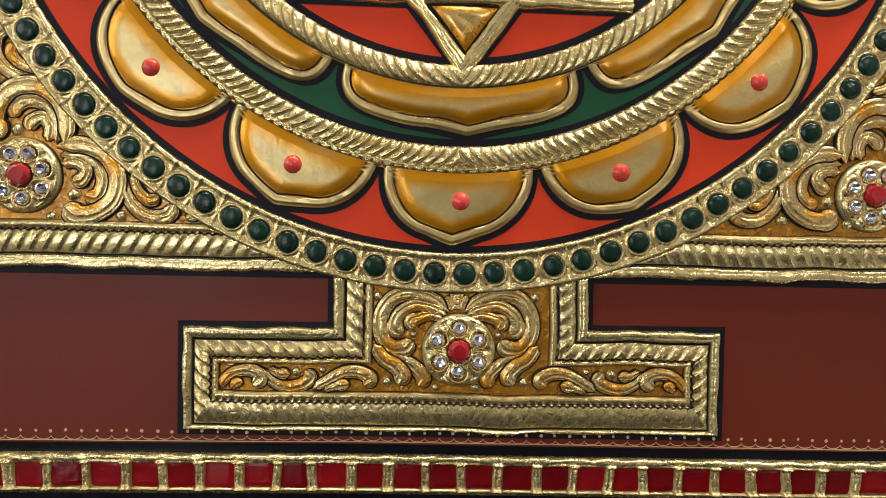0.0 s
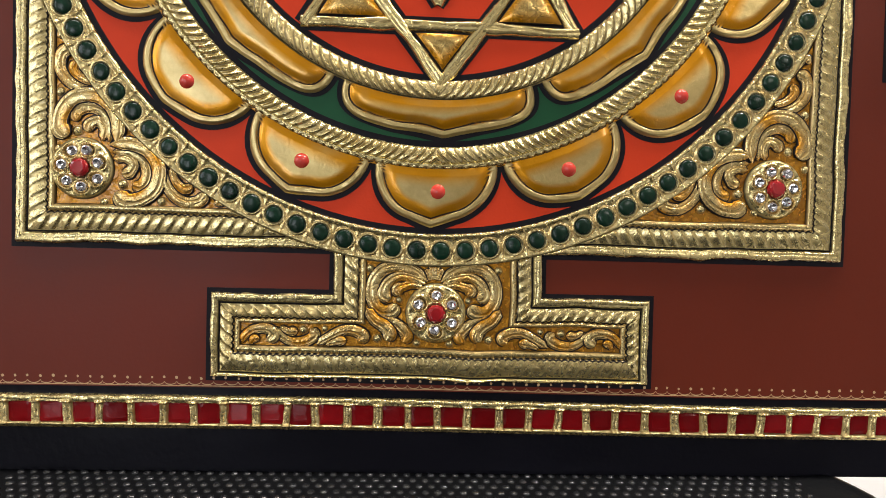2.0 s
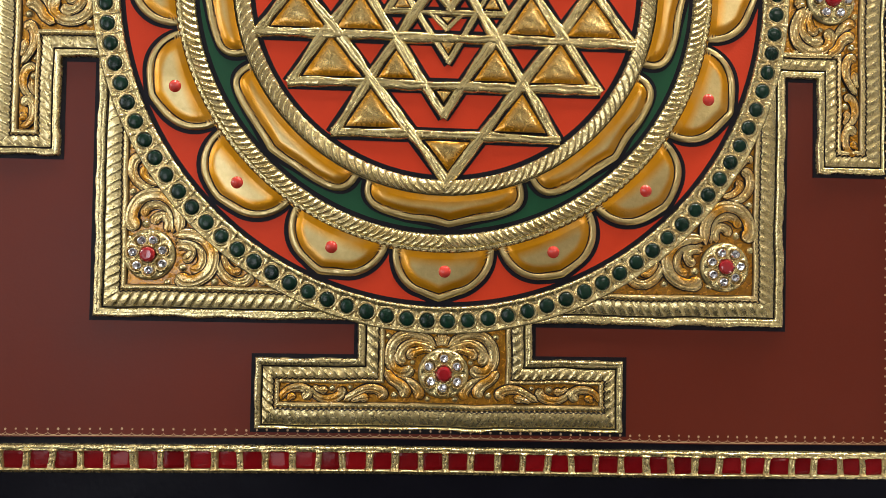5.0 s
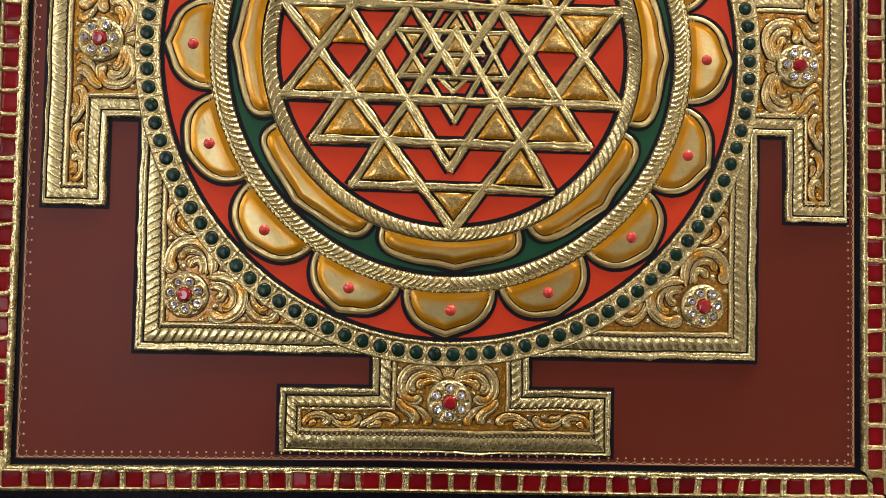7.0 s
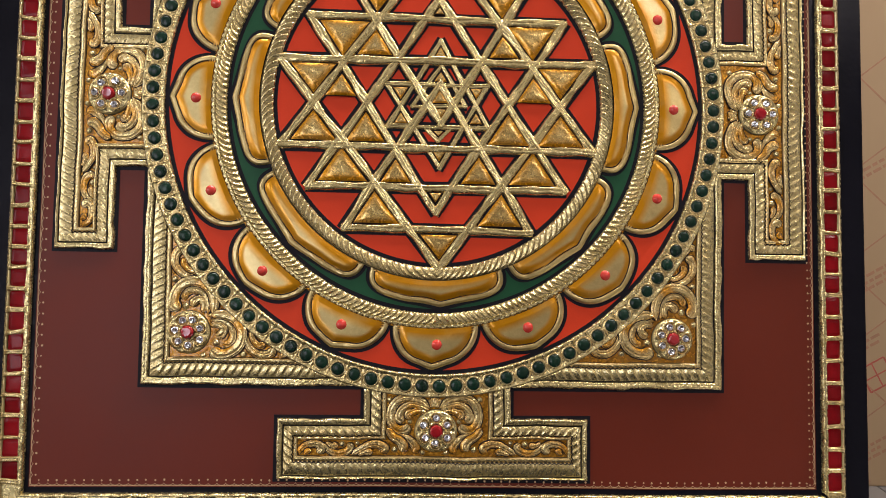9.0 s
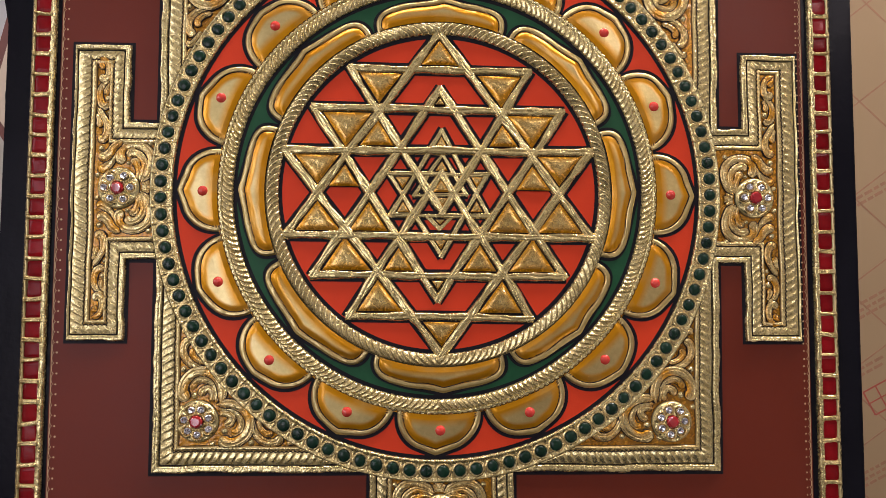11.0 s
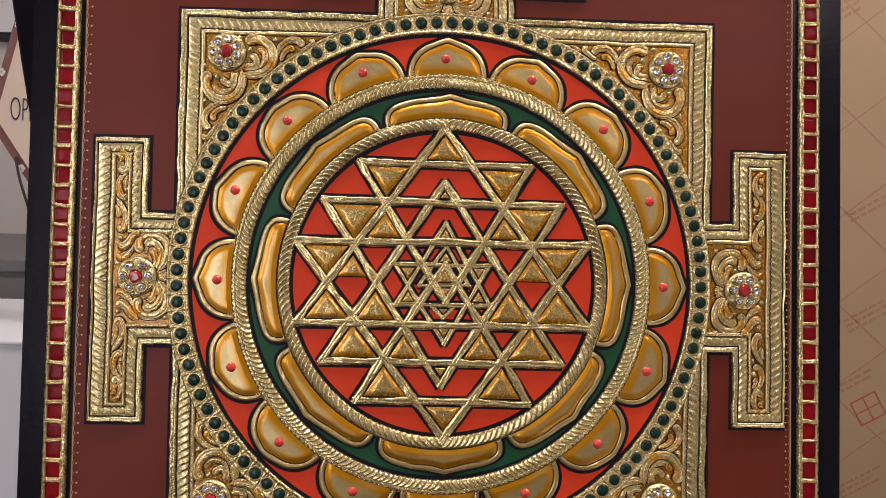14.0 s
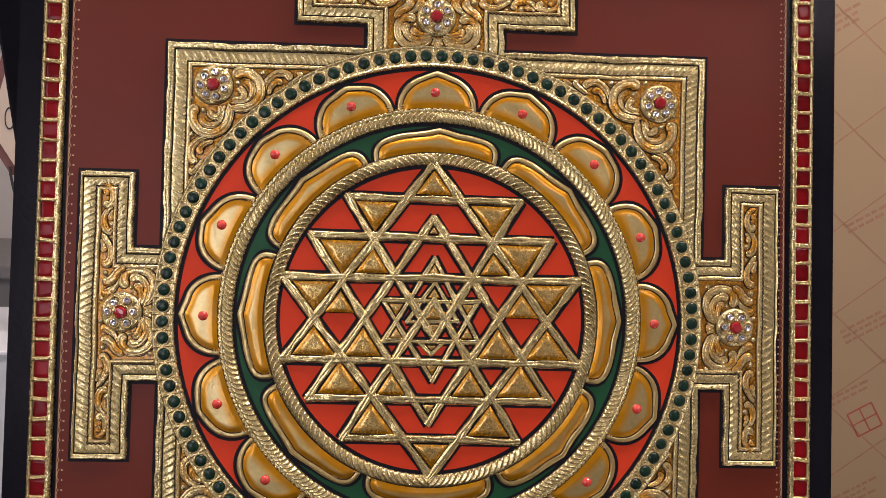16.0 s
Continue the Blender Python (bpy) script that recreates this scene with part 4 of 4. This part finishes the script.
def fill(strokes, inside, seed, most):
    """Small drops that fill the ground between the leaves."""
    r = np.random.default_rng(seed)
    taken = np.concatenate([v[v[:, 1] < -0.0011][:, (0, 2)] / MM for v, f, c in strokes])
    xs, zs = np.meshgrid(np.arange(-150, 78, 0.6), np.arange(-202, -90, 0.6))
    spots = np.stack([xs.ravel(), zs.ravel()], 1)
    gap = inside(spots[:, 0], spots[:, 1])
    spots, gap = spots[gap > 0.7], gap[gap > 0.7]
    for i in range(0, len(spots), 200):
        d = np.linalg.norm(spots[i:i + 200, None] - taken[None], axis=-1).min(1)
        gap[i:i + 200] = np.minimum(gap[i:i + 200], d)
    out = []
    for _ in range(most):
        i = int(np.argmax(gap))
        if gap[i] < 1.5:
            break
        size = min(gap[i] * 0.86, 2.1) * r.uniform(0.85, 1.0)
        out.append(drop(*spots[i], size, r.uniform(1.0, 1.12), r.uniform(0, 3.14)))
        gap = np.minimum(gap, np.linalg.norm(spots - spots[i], axis=1) - size * 1.12)
    return out


def in_gate(x, z):
    stem = np.minimum.reduce([28.7 - x, z + 200.3, x + 0.0])
    foot = np.minimum.reduce([75.8 - x, z + 200.3, -192.5 - z, x])
    return np.minimum.reduce([np.maximum(stem, foot), np.hypot(x, z) - 169.0, np.hypot(x - 0.8, z + 187.2) - 12.4])


def in_corner(x, z):
    return np.minimum.reduce([x + 149.4, z + 149.4, x - z, np.hypot(x, z) - 169.0, np.hypot(x + 139, z + 134.4) - 12.5, np.hypot(x + 138, z + 138) - 12.5])


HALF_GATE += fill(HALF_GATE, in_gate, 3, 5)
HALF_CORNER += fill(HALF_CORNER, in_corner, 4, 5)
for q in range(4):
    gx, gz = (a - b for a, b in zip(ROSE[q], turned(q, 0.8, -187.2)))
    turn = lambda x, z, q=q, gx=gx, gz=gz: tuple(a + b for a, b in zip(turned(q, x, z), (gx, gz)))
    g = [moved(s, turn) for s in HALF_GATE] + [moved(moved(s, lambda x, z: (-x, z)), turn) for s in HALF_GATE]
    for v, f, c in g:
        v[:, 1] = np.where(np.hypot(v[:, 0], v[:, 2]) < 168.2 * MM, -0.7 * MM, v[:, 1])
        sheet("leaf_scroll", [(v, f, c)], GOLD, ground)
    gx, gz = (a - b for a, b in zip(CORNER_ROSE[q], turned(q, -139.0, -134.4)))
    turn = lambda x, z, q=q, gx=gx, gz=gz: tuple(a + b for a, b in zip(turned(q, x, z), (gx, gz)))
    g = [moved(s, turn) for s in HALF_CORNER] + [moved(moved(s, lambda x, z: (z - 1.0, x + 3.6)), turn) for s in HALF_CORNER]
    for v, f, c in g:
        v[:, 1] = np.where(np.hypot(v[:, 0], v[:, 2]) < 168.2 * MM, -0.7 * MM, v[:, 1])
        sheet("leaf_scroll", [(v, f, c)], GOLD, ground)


def cut_stone(name, radius, height, base, sides, mat):
    """A faceted round stone with a flat table."""
    bm = bmesh.new()
    rings = []
    for rr, hh, o in ((1.0, 0.0, 0), (1.0, 0.3, 0), (0.82, 0.85, 0.5), (0.62, 1.0, 0), (0.1, 0.3 if mat is STRASS else 1.02, 0.5)):
        rings.append([bm.verts.new((radius * rr * math.cos(2 * math.pi * (i + o) / sides) * MM, -(base + height * hh) * MM, radius * rr * math.sin(2 * math.pi * (i + o) / sides) * MM)) for i in range(sides)])
    for a, b in zip(rings, rings[1:]):
        for i in range(sides):
            j = (i + 1) % sides
            bm.faces.new((a[i], a[j], b[i]))
            bm.faces.new((a[j], b[j], b[i]))
    bm.faces.new(rings[-1])
    bmesh.ops.recalc_face_normals(bm, faces=bm.faces)
    mesh = bpy.data.meshes.new(name)
    bm.to_mesh(mesh)
    bm.free()
    mesh.materials.append(mat)
    return mesh


CLEAR = cut_stone("clear_stone", 2.35, 1.5, 3.2, 12, STRASS)
HEART = cut_stone("red_cut_stone", 3.7, 2.3, 3.6, 10, RUBY_CUT)


def rosette(x, z, n, a0, seed):
    t = np.linspace(0, 2 * np.pi, 112, endpoint=False)[:, None]
    rad = np.concatenate([np.linspace(12.1, 10.4, 8), np.linspace(10.1, 3.6, 20), np.linspace(3.2, 0.01, 4)])[None]
    k = np.mod((t - a0) / (2 * np.pi) * n + 0.5, 1) - 0.5
    cup = np.hypot(k * 2 * np.pi / n * 7.3, rad - 7.3)
    h = 1.0 + 2.2 * np.clip((12.1 - rad) / 1.2, 0, 1) ** 0.5 + 0.9 * bump(cup, 3.0, 0.5) - 0.5 * (cup < 2.4) + 0.6 * bump(rad, 4.3, 0.5) - 0.5 * bump(np.abs(k), 0.5, 0.06) * (rad > 5) * (rad < 10.5)
    ink_shade = np.broadcast_to(bump(rad, 12.1, 0.4), h.shape)
    yellow = np.broadcast_to(0.55 * bump(cup, 2.5, 0.5), h.shape)
    ro = sheet("rosette", [sheet_data(x + rad * np.cos(t), z + rad * np.sin(t), h, np.stack([ink_shade, yellow, ink_shade], -1), wrap=True)], GOLD, picture, "gold rosette with a red stone ringed by clear stones")
    r = np.random.default_rng(seed)
    c = new("red_cut_stone", HEART)
    c.parent = ro
    c.matrix_local = pose(x * MM, 0, z * MM, r.normal(0, 2), r.uniform(0, 90), r.normal(0, 2))
    for i in range(n):
        a = a0 + 2 * math.pi * i / n
        c = new("clear_stone", CLEAR)
        c.parent = ro
        c.matrix_local = pose((x + 7.3 * math.cos(a)) * MM, 0, (z + 7.3 * math.sin(a)) * MM, r.normal(0, 5), r.uniform(0, 90), r.normal(0, 5))


for q in range(4):
    rosette(*ROSE[q], 6, math.pi / 2 + q * math.pi / 2, q)
    rosette(*CORNER_ROSE[q], 7, 0.3 + q * math.pi / 2, q + 9)

# ---------------------------------------------------------------- the chair
chair = tagged(new("chair"), "black plastic chair with a dimpled seat and a solid back", "chair")
chair.location = (0.003, 0, 0)


def seat_outline(grow=0.0, n=14):
    hw, west, back, front, r = 0.181 + grow, -0.235 - grow, -0.002 + grow, -0.43 - grow, 0.08 + grow
    pts = []
    for cx, cy, a0, rr in ((hw - r, back - r, 0, r), (west + r, back - r, 90, r), (west + r * 0.6, front + r * 0.6, 180, r * 0.6), (hw - r * 0.6, front + r * 0.6, 270, r * 0.6)):
        pts += [(cx + rr * math.cos(radians(a0 + 90 * i / n)), cy + rr * math.sin(radians(a0 + 90 * i / n))) for i in range(n + 1)]
    return pts


bm = bmesh.new()
prev = None
for grow, z in ((-0.03, 0.4496), (-0.016, 0.4500), (-0.006, 0.4506), (-0.001, 0.4488), (0.0, 0.446), (0.0, 0.428), (-0.006, 0.424)):
    ringv = [bm.verts.new((x, y, z)) for x, y in seat_outline(grow)]
    if prev:
        for i in range(len(ringv)):
            j = (i + 1) % len(ringv)
            bm.faces.new((prev[i], prev[j], ringv[j], ringv[i]))
    else:
        bm.faces.new(ringv)
    prev = ringv
bm.faces.new(prev[::-1])
bmesh.ops.recalc_face_normals(bm, faces=bm.faces)
seat = part("seat", bm, PLASTIC, chair, "black plastic seat with rounded corners", soft=True)
# raised studs over the seat
vs, fs = [], []
prof = [(1.0, 0.0), (0.85, 0.55), (0.5, 0.9), (0.02, 1.0)]
row = 0
y = -0.03
while y > -0.40:
    x = -0.165 + (0.00245 if row % 2 else 0)
    while x < 0.151:
        base = len(vs)
        for rr, hh in prof:
            vs += [(x + 0.0017 * rr * math.cos(2 * math.pi * i / 8), y + 0.0017 * rr * math.sin(2 * math.pi * i / 8), 0.4494 + 0.0009 * hh) for i in range(8)]
        for k in range(3):
            fs += [(base + k * 8 + i, base + k * 8 + (i + 1) % 8, base + k * 8 + 8 + (i + 1) % 8, base + k * 8 + 8 + i) for i in range(8)]
        x += 0.0049
    y -= 0.0046
    row += 1
mesh = bpy.data.meshes.new("studs")
mesh.from_pydata(vs, [], fs)
smooth(mesh)
tagged(link("studs", mesh, STUD, seat, "rows of small glossy studs"), kind="stuff")
# the back: a solid panel that flares out near its top
left = [(-0.150, 0.46), (-0.246, 0.70), (-0.2745, 0.785), (-0.2845, 0.838), (-0.293, 0.885), (-0.304, 0.94), (-0.298, 1.0), (-0.26, 1.03)]
right = [(0.20, 1.03), (0.226, 1.0), (0.234, 0.95), (0.226, 0.88), (0.215, 0.78), (0.19, 0.62), (0.150, 0.46)]
back = plate("backrest", [(x, z) for x, z in left + right], 0.0, 0.022, BACK, chair, "solid black backrest", 0.002)
back.matrix_local = pose(0, 0.003, 0.0) @ Matrix.Translation((0, 0, 0.45)) @ pose(0, 0, 0, -LEAN, 0, 0) @ Matrix.Translation((0, 0, -0.45))
for sx in (-0.15, 0.15):
    for sy in (-0.38, -0.05):
        bm = bmesh.new()
        bmesh.ops.create_cone(bm, cap_ends=True, segments=20, radius1=0.013, radius2=0.019, depth=0.43)
        bmesh.ops.translate(bm, verts=bm.verts, vec=(sx, sy, 0.215))
        part("leg", bm, PLASTIC, chair, soft=True)

# ---------------------------------------------------------------- the room
X0, X1, Y0, Y1, TOP = -2.0, 3.1, -4.2, 2.2, 2.7
box("floor", (X0 - 0.1, Y0 - 0.1, -0.12), (X1 + 0.1, Y1 + 0.1, -0.006), GROUT, bevel=0)
floor = bpy.data.objects["floor"]
tagged(floor, "floor of large square tiles, dark grey to dim reflections", "floor", kind="structure")
tagged(box("ceiling", (X0 - 0.1, Y0 - 0.1, TOP), (X1 + 0.1, Y1 + 0.1, TOP + 0.12), CEILING, bevel=0), "plain white ceiling", "ceiling", kind="structure")
tagged(box("wall_north", (X0 - 0.1, Y1, 0), (X1 + 0.1, Y1 + 0.12, TOP), WALL, bevel=0), "plain pale wall", "wall", kind="structure")
# unseen wall: brown dims the mirrored light, the pale piece lifts it
south = tagged(new("wall_south"), "unseen wall, brown and pale to steer reflections, with a window opening", "wall", kind="structure")
for lo, hi in (((X0 - 0.1, Y0 - 0.12, 0), (-1.95, Y0, TOP)), ((-0.85, Y0 - 0.12, 0), (0.9, Y0, TOP)), ((-1.95, Y0 - 0.12, 0), (-0.85, Y0, 0.5)), ((-1.95, Y0 - 0.12, 2.4), (-0.85, Y0, TOP))):
    box("wall_piece", lo, hi, WALL_DARK, south, bevel=0)
box("wall_piece", (0.9, Y0 - 0.12, 0), (X1 + 0.1, Y0, TOP), WALL, south, bevel=0)
win2 = tagged(new("window_2"), "white framed window with two panes", "window", kind="structure")
for lo, hi in (((-1.95, Y0 - 0.09, 0.5), (-1.9, Y0 - 0.03, 2.4)), ((-0.9, Y0 - 0.09, 0.5), (-0.85, Y0 - 0.03, 2.4)), ((-1.9, Y0 - 0.09, 0.5), (-0.9, Y0 - 0.03, 0.55)), ((-1.9, Y0 - 0.09, 2.35), (-0.9, Y0 - 0.03, 2.4)), ((-1.425, Y0 - 0.09, 0.55), (-1.375, Y0 - 0.03, 2.35))):
    box("window_frame", lo, hi, TRIM, win2)
# unseen wall, its grey chosen for a sheen on the picture's right
tagged(box("wall_east", (X1, Y0, 0), (X1 + 0.12, Y1, TOP), WALL_GREY, bevel=0), "unseen wall, grey to give a sheen on the right", "wall", kind="structure")
west = new("wall_west")
tagged(west, "plain pale wall with a window opening", "wall", kind="structure")
WY0, WY1, WZ0, WZ1 = -2.0, -0.6, 0.85, 2.05
for lo, hi in (((X0 - 0.12, Y0, 0), (X0, WY0, TOP)), ((X0 - 0.12, WY1, 0), (X0, Y1, TOP)), ((X0 - 0.12, WY0, 0), (X0, WY1, WZ0)), ((X0 - 0.12, WY0, WZ1), (X0, WY1, TOP))):
    box("wall_piece", lo, hi, WALL, west, bevel=0)
win = tagged(new("window_1"), "white framed window with two panes", "window", kind="structure")
for lo, hi in (((X0 - 0.09, WY0, WZ0), (X0 - 0.03, WY0 + 0.05, WZ1)), ((X0 - 0.09, WY1 - 0.05, WZ0), (X0 - 0.03, WY1, WZ1)), ((X0 - 0.09, WY0 + 0.05, WZ0), (X0 - 0.03, WY1 - 0.05, WZ0 + 0.05)),
               ((X0 - 0.09, WY0 + 0.05, WZ1 - 0.05), (X0 - 0.03, WY1 - 0.05, WZ1)), ((X0 - 0.09, -1.325, WZ0 + 0.05), (X0 - 0.03, -1.275, WZ1 - 0.05))):
    box("window_frame", lo, hi, TRIM, win)
# none of these lights is in view; the last one is added
for cx, cy in ((-0.25, -0.1), (1.3, 0.1), (1.5, -2.7)):
    lamp = tagged(new("ceiling_light"), "unseen long flat white ceiling light, switched on", "ceiling light", "ceiling lights")
    lamp.location = (cx, cy, 2.7)
    box("frame", (-0.62, -0.1, -0.06), (0.62, 0.1, 0.0), TRIM, lamp)
    dif = box("diffuser", (-0.6, -0.08, -0.068), (0.6, 0.08, -0.061), glow, lamp, bevel=0)

# floor tiles
tile = bpy.data.meshes.new("tile")
bm = bmesh.new()
bmesh.ops.create_cube(bm, size=1)
for v in bm.verts:
    v.co = (v.co.x * 0.597, v.co.y * 0.597, v.co.z * 0.01 - 0.005)
bmesh.ops.bevel(bm, geom=[e for e in bm.edges if e.verts[0].co.z > -0.001 and e.verts[1].co.z > -0.001], offset=0.0015, segments=1, affect="EDGES")
bm.to_mesh(tile)
bm.free()
tile.materials.append(FLOOR)
for i in range(9):
    for j in range(11):
        t = new("tile", tile)
        t.parent = floor
        t.location = (X0 + 0.3 + 0.6 * i, Y0 + 0.3 + 0.6 * j, 0)

# low white box added for the white patch beside the chair; the floor itself stays dark
carton = tagged(new("carton"), "low white box for the white patch beside the chair", "box")
carton.location = (0.52, -0.05, 0)
box("body", (-0.26, -0.3, 0.0), (0.26, 0.3, 0.27), CABINET_TOP, carton)
box("lid", (-0.265, -0.305, 0.27), (0.265, 0.305, 0.30), CABINET_TOP, carton)

# white cabinet behind, to the side
cab = tagged(new("cabinet"), "low white cabinet with a pale top, slightly scuffed", "cabinet")
cab.location = (-1.03, 0.91, 0)
box("body", (-0.455, -0.15, 0.0), (0.475, 0.15, 0.443), CABINET, cab, "grey-white cabinet body")
box("top", (-0.46, -0.155, 0.443), (0.48, 0.155, 0.45), CABINET_TOP, cab, "white top", bevel=0.002)

crate = tagged(new("storage_box"), "plain dark grey storage box on the floor behind the cabinet", "box")
crate.location = (-1.1, 1.45, 0)
box("body", (-0.5, -0.2, 0.0), (0.55, 0.2, 0.47), DARK, crate)
box("lid", (-0.51, -0.21, 0.47), (0.56, 0.21, 0.50), DARK, crate)

# diamond shaped sign on a wooden post behind
sign = tagged(new("standing_sign"), "cream diamond-shaped sign with brown flowered border on a wooden post", "sign")
sign.matrix_world = pose(-0.615, 0.85, 0.815, 0, 0, 0)
diamond = lambda k: [(0.022 * k, -0.213 * k), (0.095 * k, 0.016 * k), (-0.020 * k, 0.211 * k), (-0.095 * k, -0.016 * k)]
plate("face", diamond(0.84), -0.0045, 0.004, SIGN_FACE, sign)
plate("border", diamond(1.0), -0.002, 0.006, SIGN_EDGE, sign, "brown border")
box("post", (-0.034, 0.008, -0.365), (0.024, 0.05, 0.0), WOOD, sign, "orange-brown wooden post")
for fx, fz in ((-0.044, -0.096), (-0.068, 0.060), (-0.086, -0.018), (-0.036, 0.136)):
    for i in range(5):
        bm = bmesh.new()
        bmesh.ops.create_cone(bm, cap_ends=True, segments=10, radius1=0.003, radius2=0.003, depth=0.0012)
        bmesh.ops.rotate(bm, verts=bm.verts, matrix=Matrix.Rotation(radians(90), 3, "X"))
        bmesh.ops.translate(bm, verts=bm.verts, vec=(fx + 0.004 * math.cos(i * 1.257), -0.0028, fz + 0.004 * math.sin(i * 1.257)))
        part("petal_mark", bm, SIGN_WHITE, sign)


def text_mesh(word, size, m, mat, parent, name="lettering"):
    cu = bpy.data.curves.new(name, "FONT")
    cu.body, cu.size, cu.extrude, cu.offset, cu.align_x, cu.align_y = word, size, 0.0006, -0.0012, "CENTER", "CENTER"
    ob = new(name, cu)
    bpy.context.view_layer.update()
    me = bpy.data.meshes.new_from_object(ob.evaluated_get(bpy.context.evaluated_depsgraph_get()))
    bpy.data.objects.remove(ob)
    out = link(name, me, mat, parent)
    out.matrix_local = m
    return out


text_mesh("OPEN", 0.056, pose(-0.027, -0.0052, -0.002, 90, 4, 0) @ Matrix.Diagonal((0.40, 1, 1, 1)), CABLE, sign)
cord = bpy.data.curves.new("cord", "CURVE")
cord.dimensions, cord.bevel_depth, cord.bevel_resolution = "3D", 0.0022, 3
sp = cord.splines.new("NURBS")
sp.points.add(5)
for pt, co in zip(sp.points, ((-0.050, -0.006, -0.077), (-0.046, -0.010, -0.11), (-0.032, -0.012, -0.15), (-0.024, -0.010, -0.20), (-0.018, -0.006, -0.28), (-0.012, -0.004, -0.36))):
    pt.co = (*co, 1)
sp.use_endpoint_u = True
link("cord", cord, None, sign, "black cord").data.materials.append(CABLE)

# white panel on the wall behind
panel = tagged(new("wall_panel"), "plain white panel with a dark lower edge on the wall", "panel")
panel.location = (-1.35, 2.2, 1.09)
box("panel_board", (-0.6, -0.03, 0.0), (0.75, 0.0, 0.85), CABINET_TOP, panel)
box("edge_strip", (-0.6, -0.034, -0.028), (0.75, 0.0, -0.001), CABLE, panel, "dark lower edge")

# brown wrapped sheets standing behind on the other side
wrap = tagged(new("wrapped_sheet"), "large upright sheet in brown wrapping with red print", "board")
wrap.matrix_world = pose(1.10, 1.05, 0, 0, 0, -3)
box("sheet", (-0.85, 0.0, 0.0), (0.78, 0.03, 1.75), KRAFT, wrap)


def thin_line(p, q, w, mat, name="printed_line"):
    p, q = np.array(p), np.array(q)
    d = (q - p) / np.linalg.norm(q - p)
    nn = np.array((-d[1], d[0])) * w / 2
    return plate(name, [tuple(p - nn), tuple(q - nn), tuple(q + nn), tuple(p + nn)], -0.0003, 0.0005, mat, wrap)


# diagonal lattice, text bars and stamped squares of the printed wrapping
ZA, PER = 0.850, 0.19
for k in range(-9, 10):
    for slope in (-0.85, 0.82):
        xa, xb = -0.84, 0.30
        mid = -0.213
        za, zb = ZA + PER * k + slope * (xa - mid), ZA + PER * k + slope * (xb - mid)
        ts = sorted(((0.01 - za) / (zb - za), (1.74 - za) / (zb - za)))
        t0, t1 = max(0, ts[0]), min(1, ts[1])
        if t1 > t0 + 0.02:
            f = lambda t: (xa + (xb - xa) * t, za + (zb - za) * t)
            thin_line(f(t0), f(t1), 0.0032, PRINT)
up = np.array((math.cos(radians(31)), math.sin(radians(31))))
side = np.array((-up[1], up[0]))
for i, (px, pz, n) in enumerate(((-0.27, 1.045, 3), (-0.165, 0.653, 2), (-0.152, 0.431, 3), (-0.162, 0.282, 2), (-0.129, 0.062, 3), (0.02, 0.83, 2), (0.05, 0.55, 3))):
    c = np.array((px, pz + 0.014))
    for j in range(n):
        a = c + side * (0.011 - 0.013 * j)
        r = np.random.default_rng(i * 7 + j)
        pos, end = -0.045, r.uniform(0.025, 0.05)
        while pos < end:
            ln = r.uniform(0.008, 0.02)
            thin_line(a + up * pos, a + up * (pos + ln), 0.0065, PRINT, "printed_bar")
            pos += ln + 0.004
for px, pz in ((-0.124, 0.243), (-0.02, 0.70), (-0.30, 0.80)):
    c, w = np.array((px, pz)), 0.028
    for o in (-1, 0, 1):
        thin_line(c + side * o * w - up * w, c + side * o * w + up * w, 0.0035 if o else 0.0028, PRINT_STRONG, "stamp_line")
        thin_line(c + up * o * w - side * w, c + up * o * w + side * w, 0.0035 if o else 0.0028, PRINT_STRONG, "stamp_line")
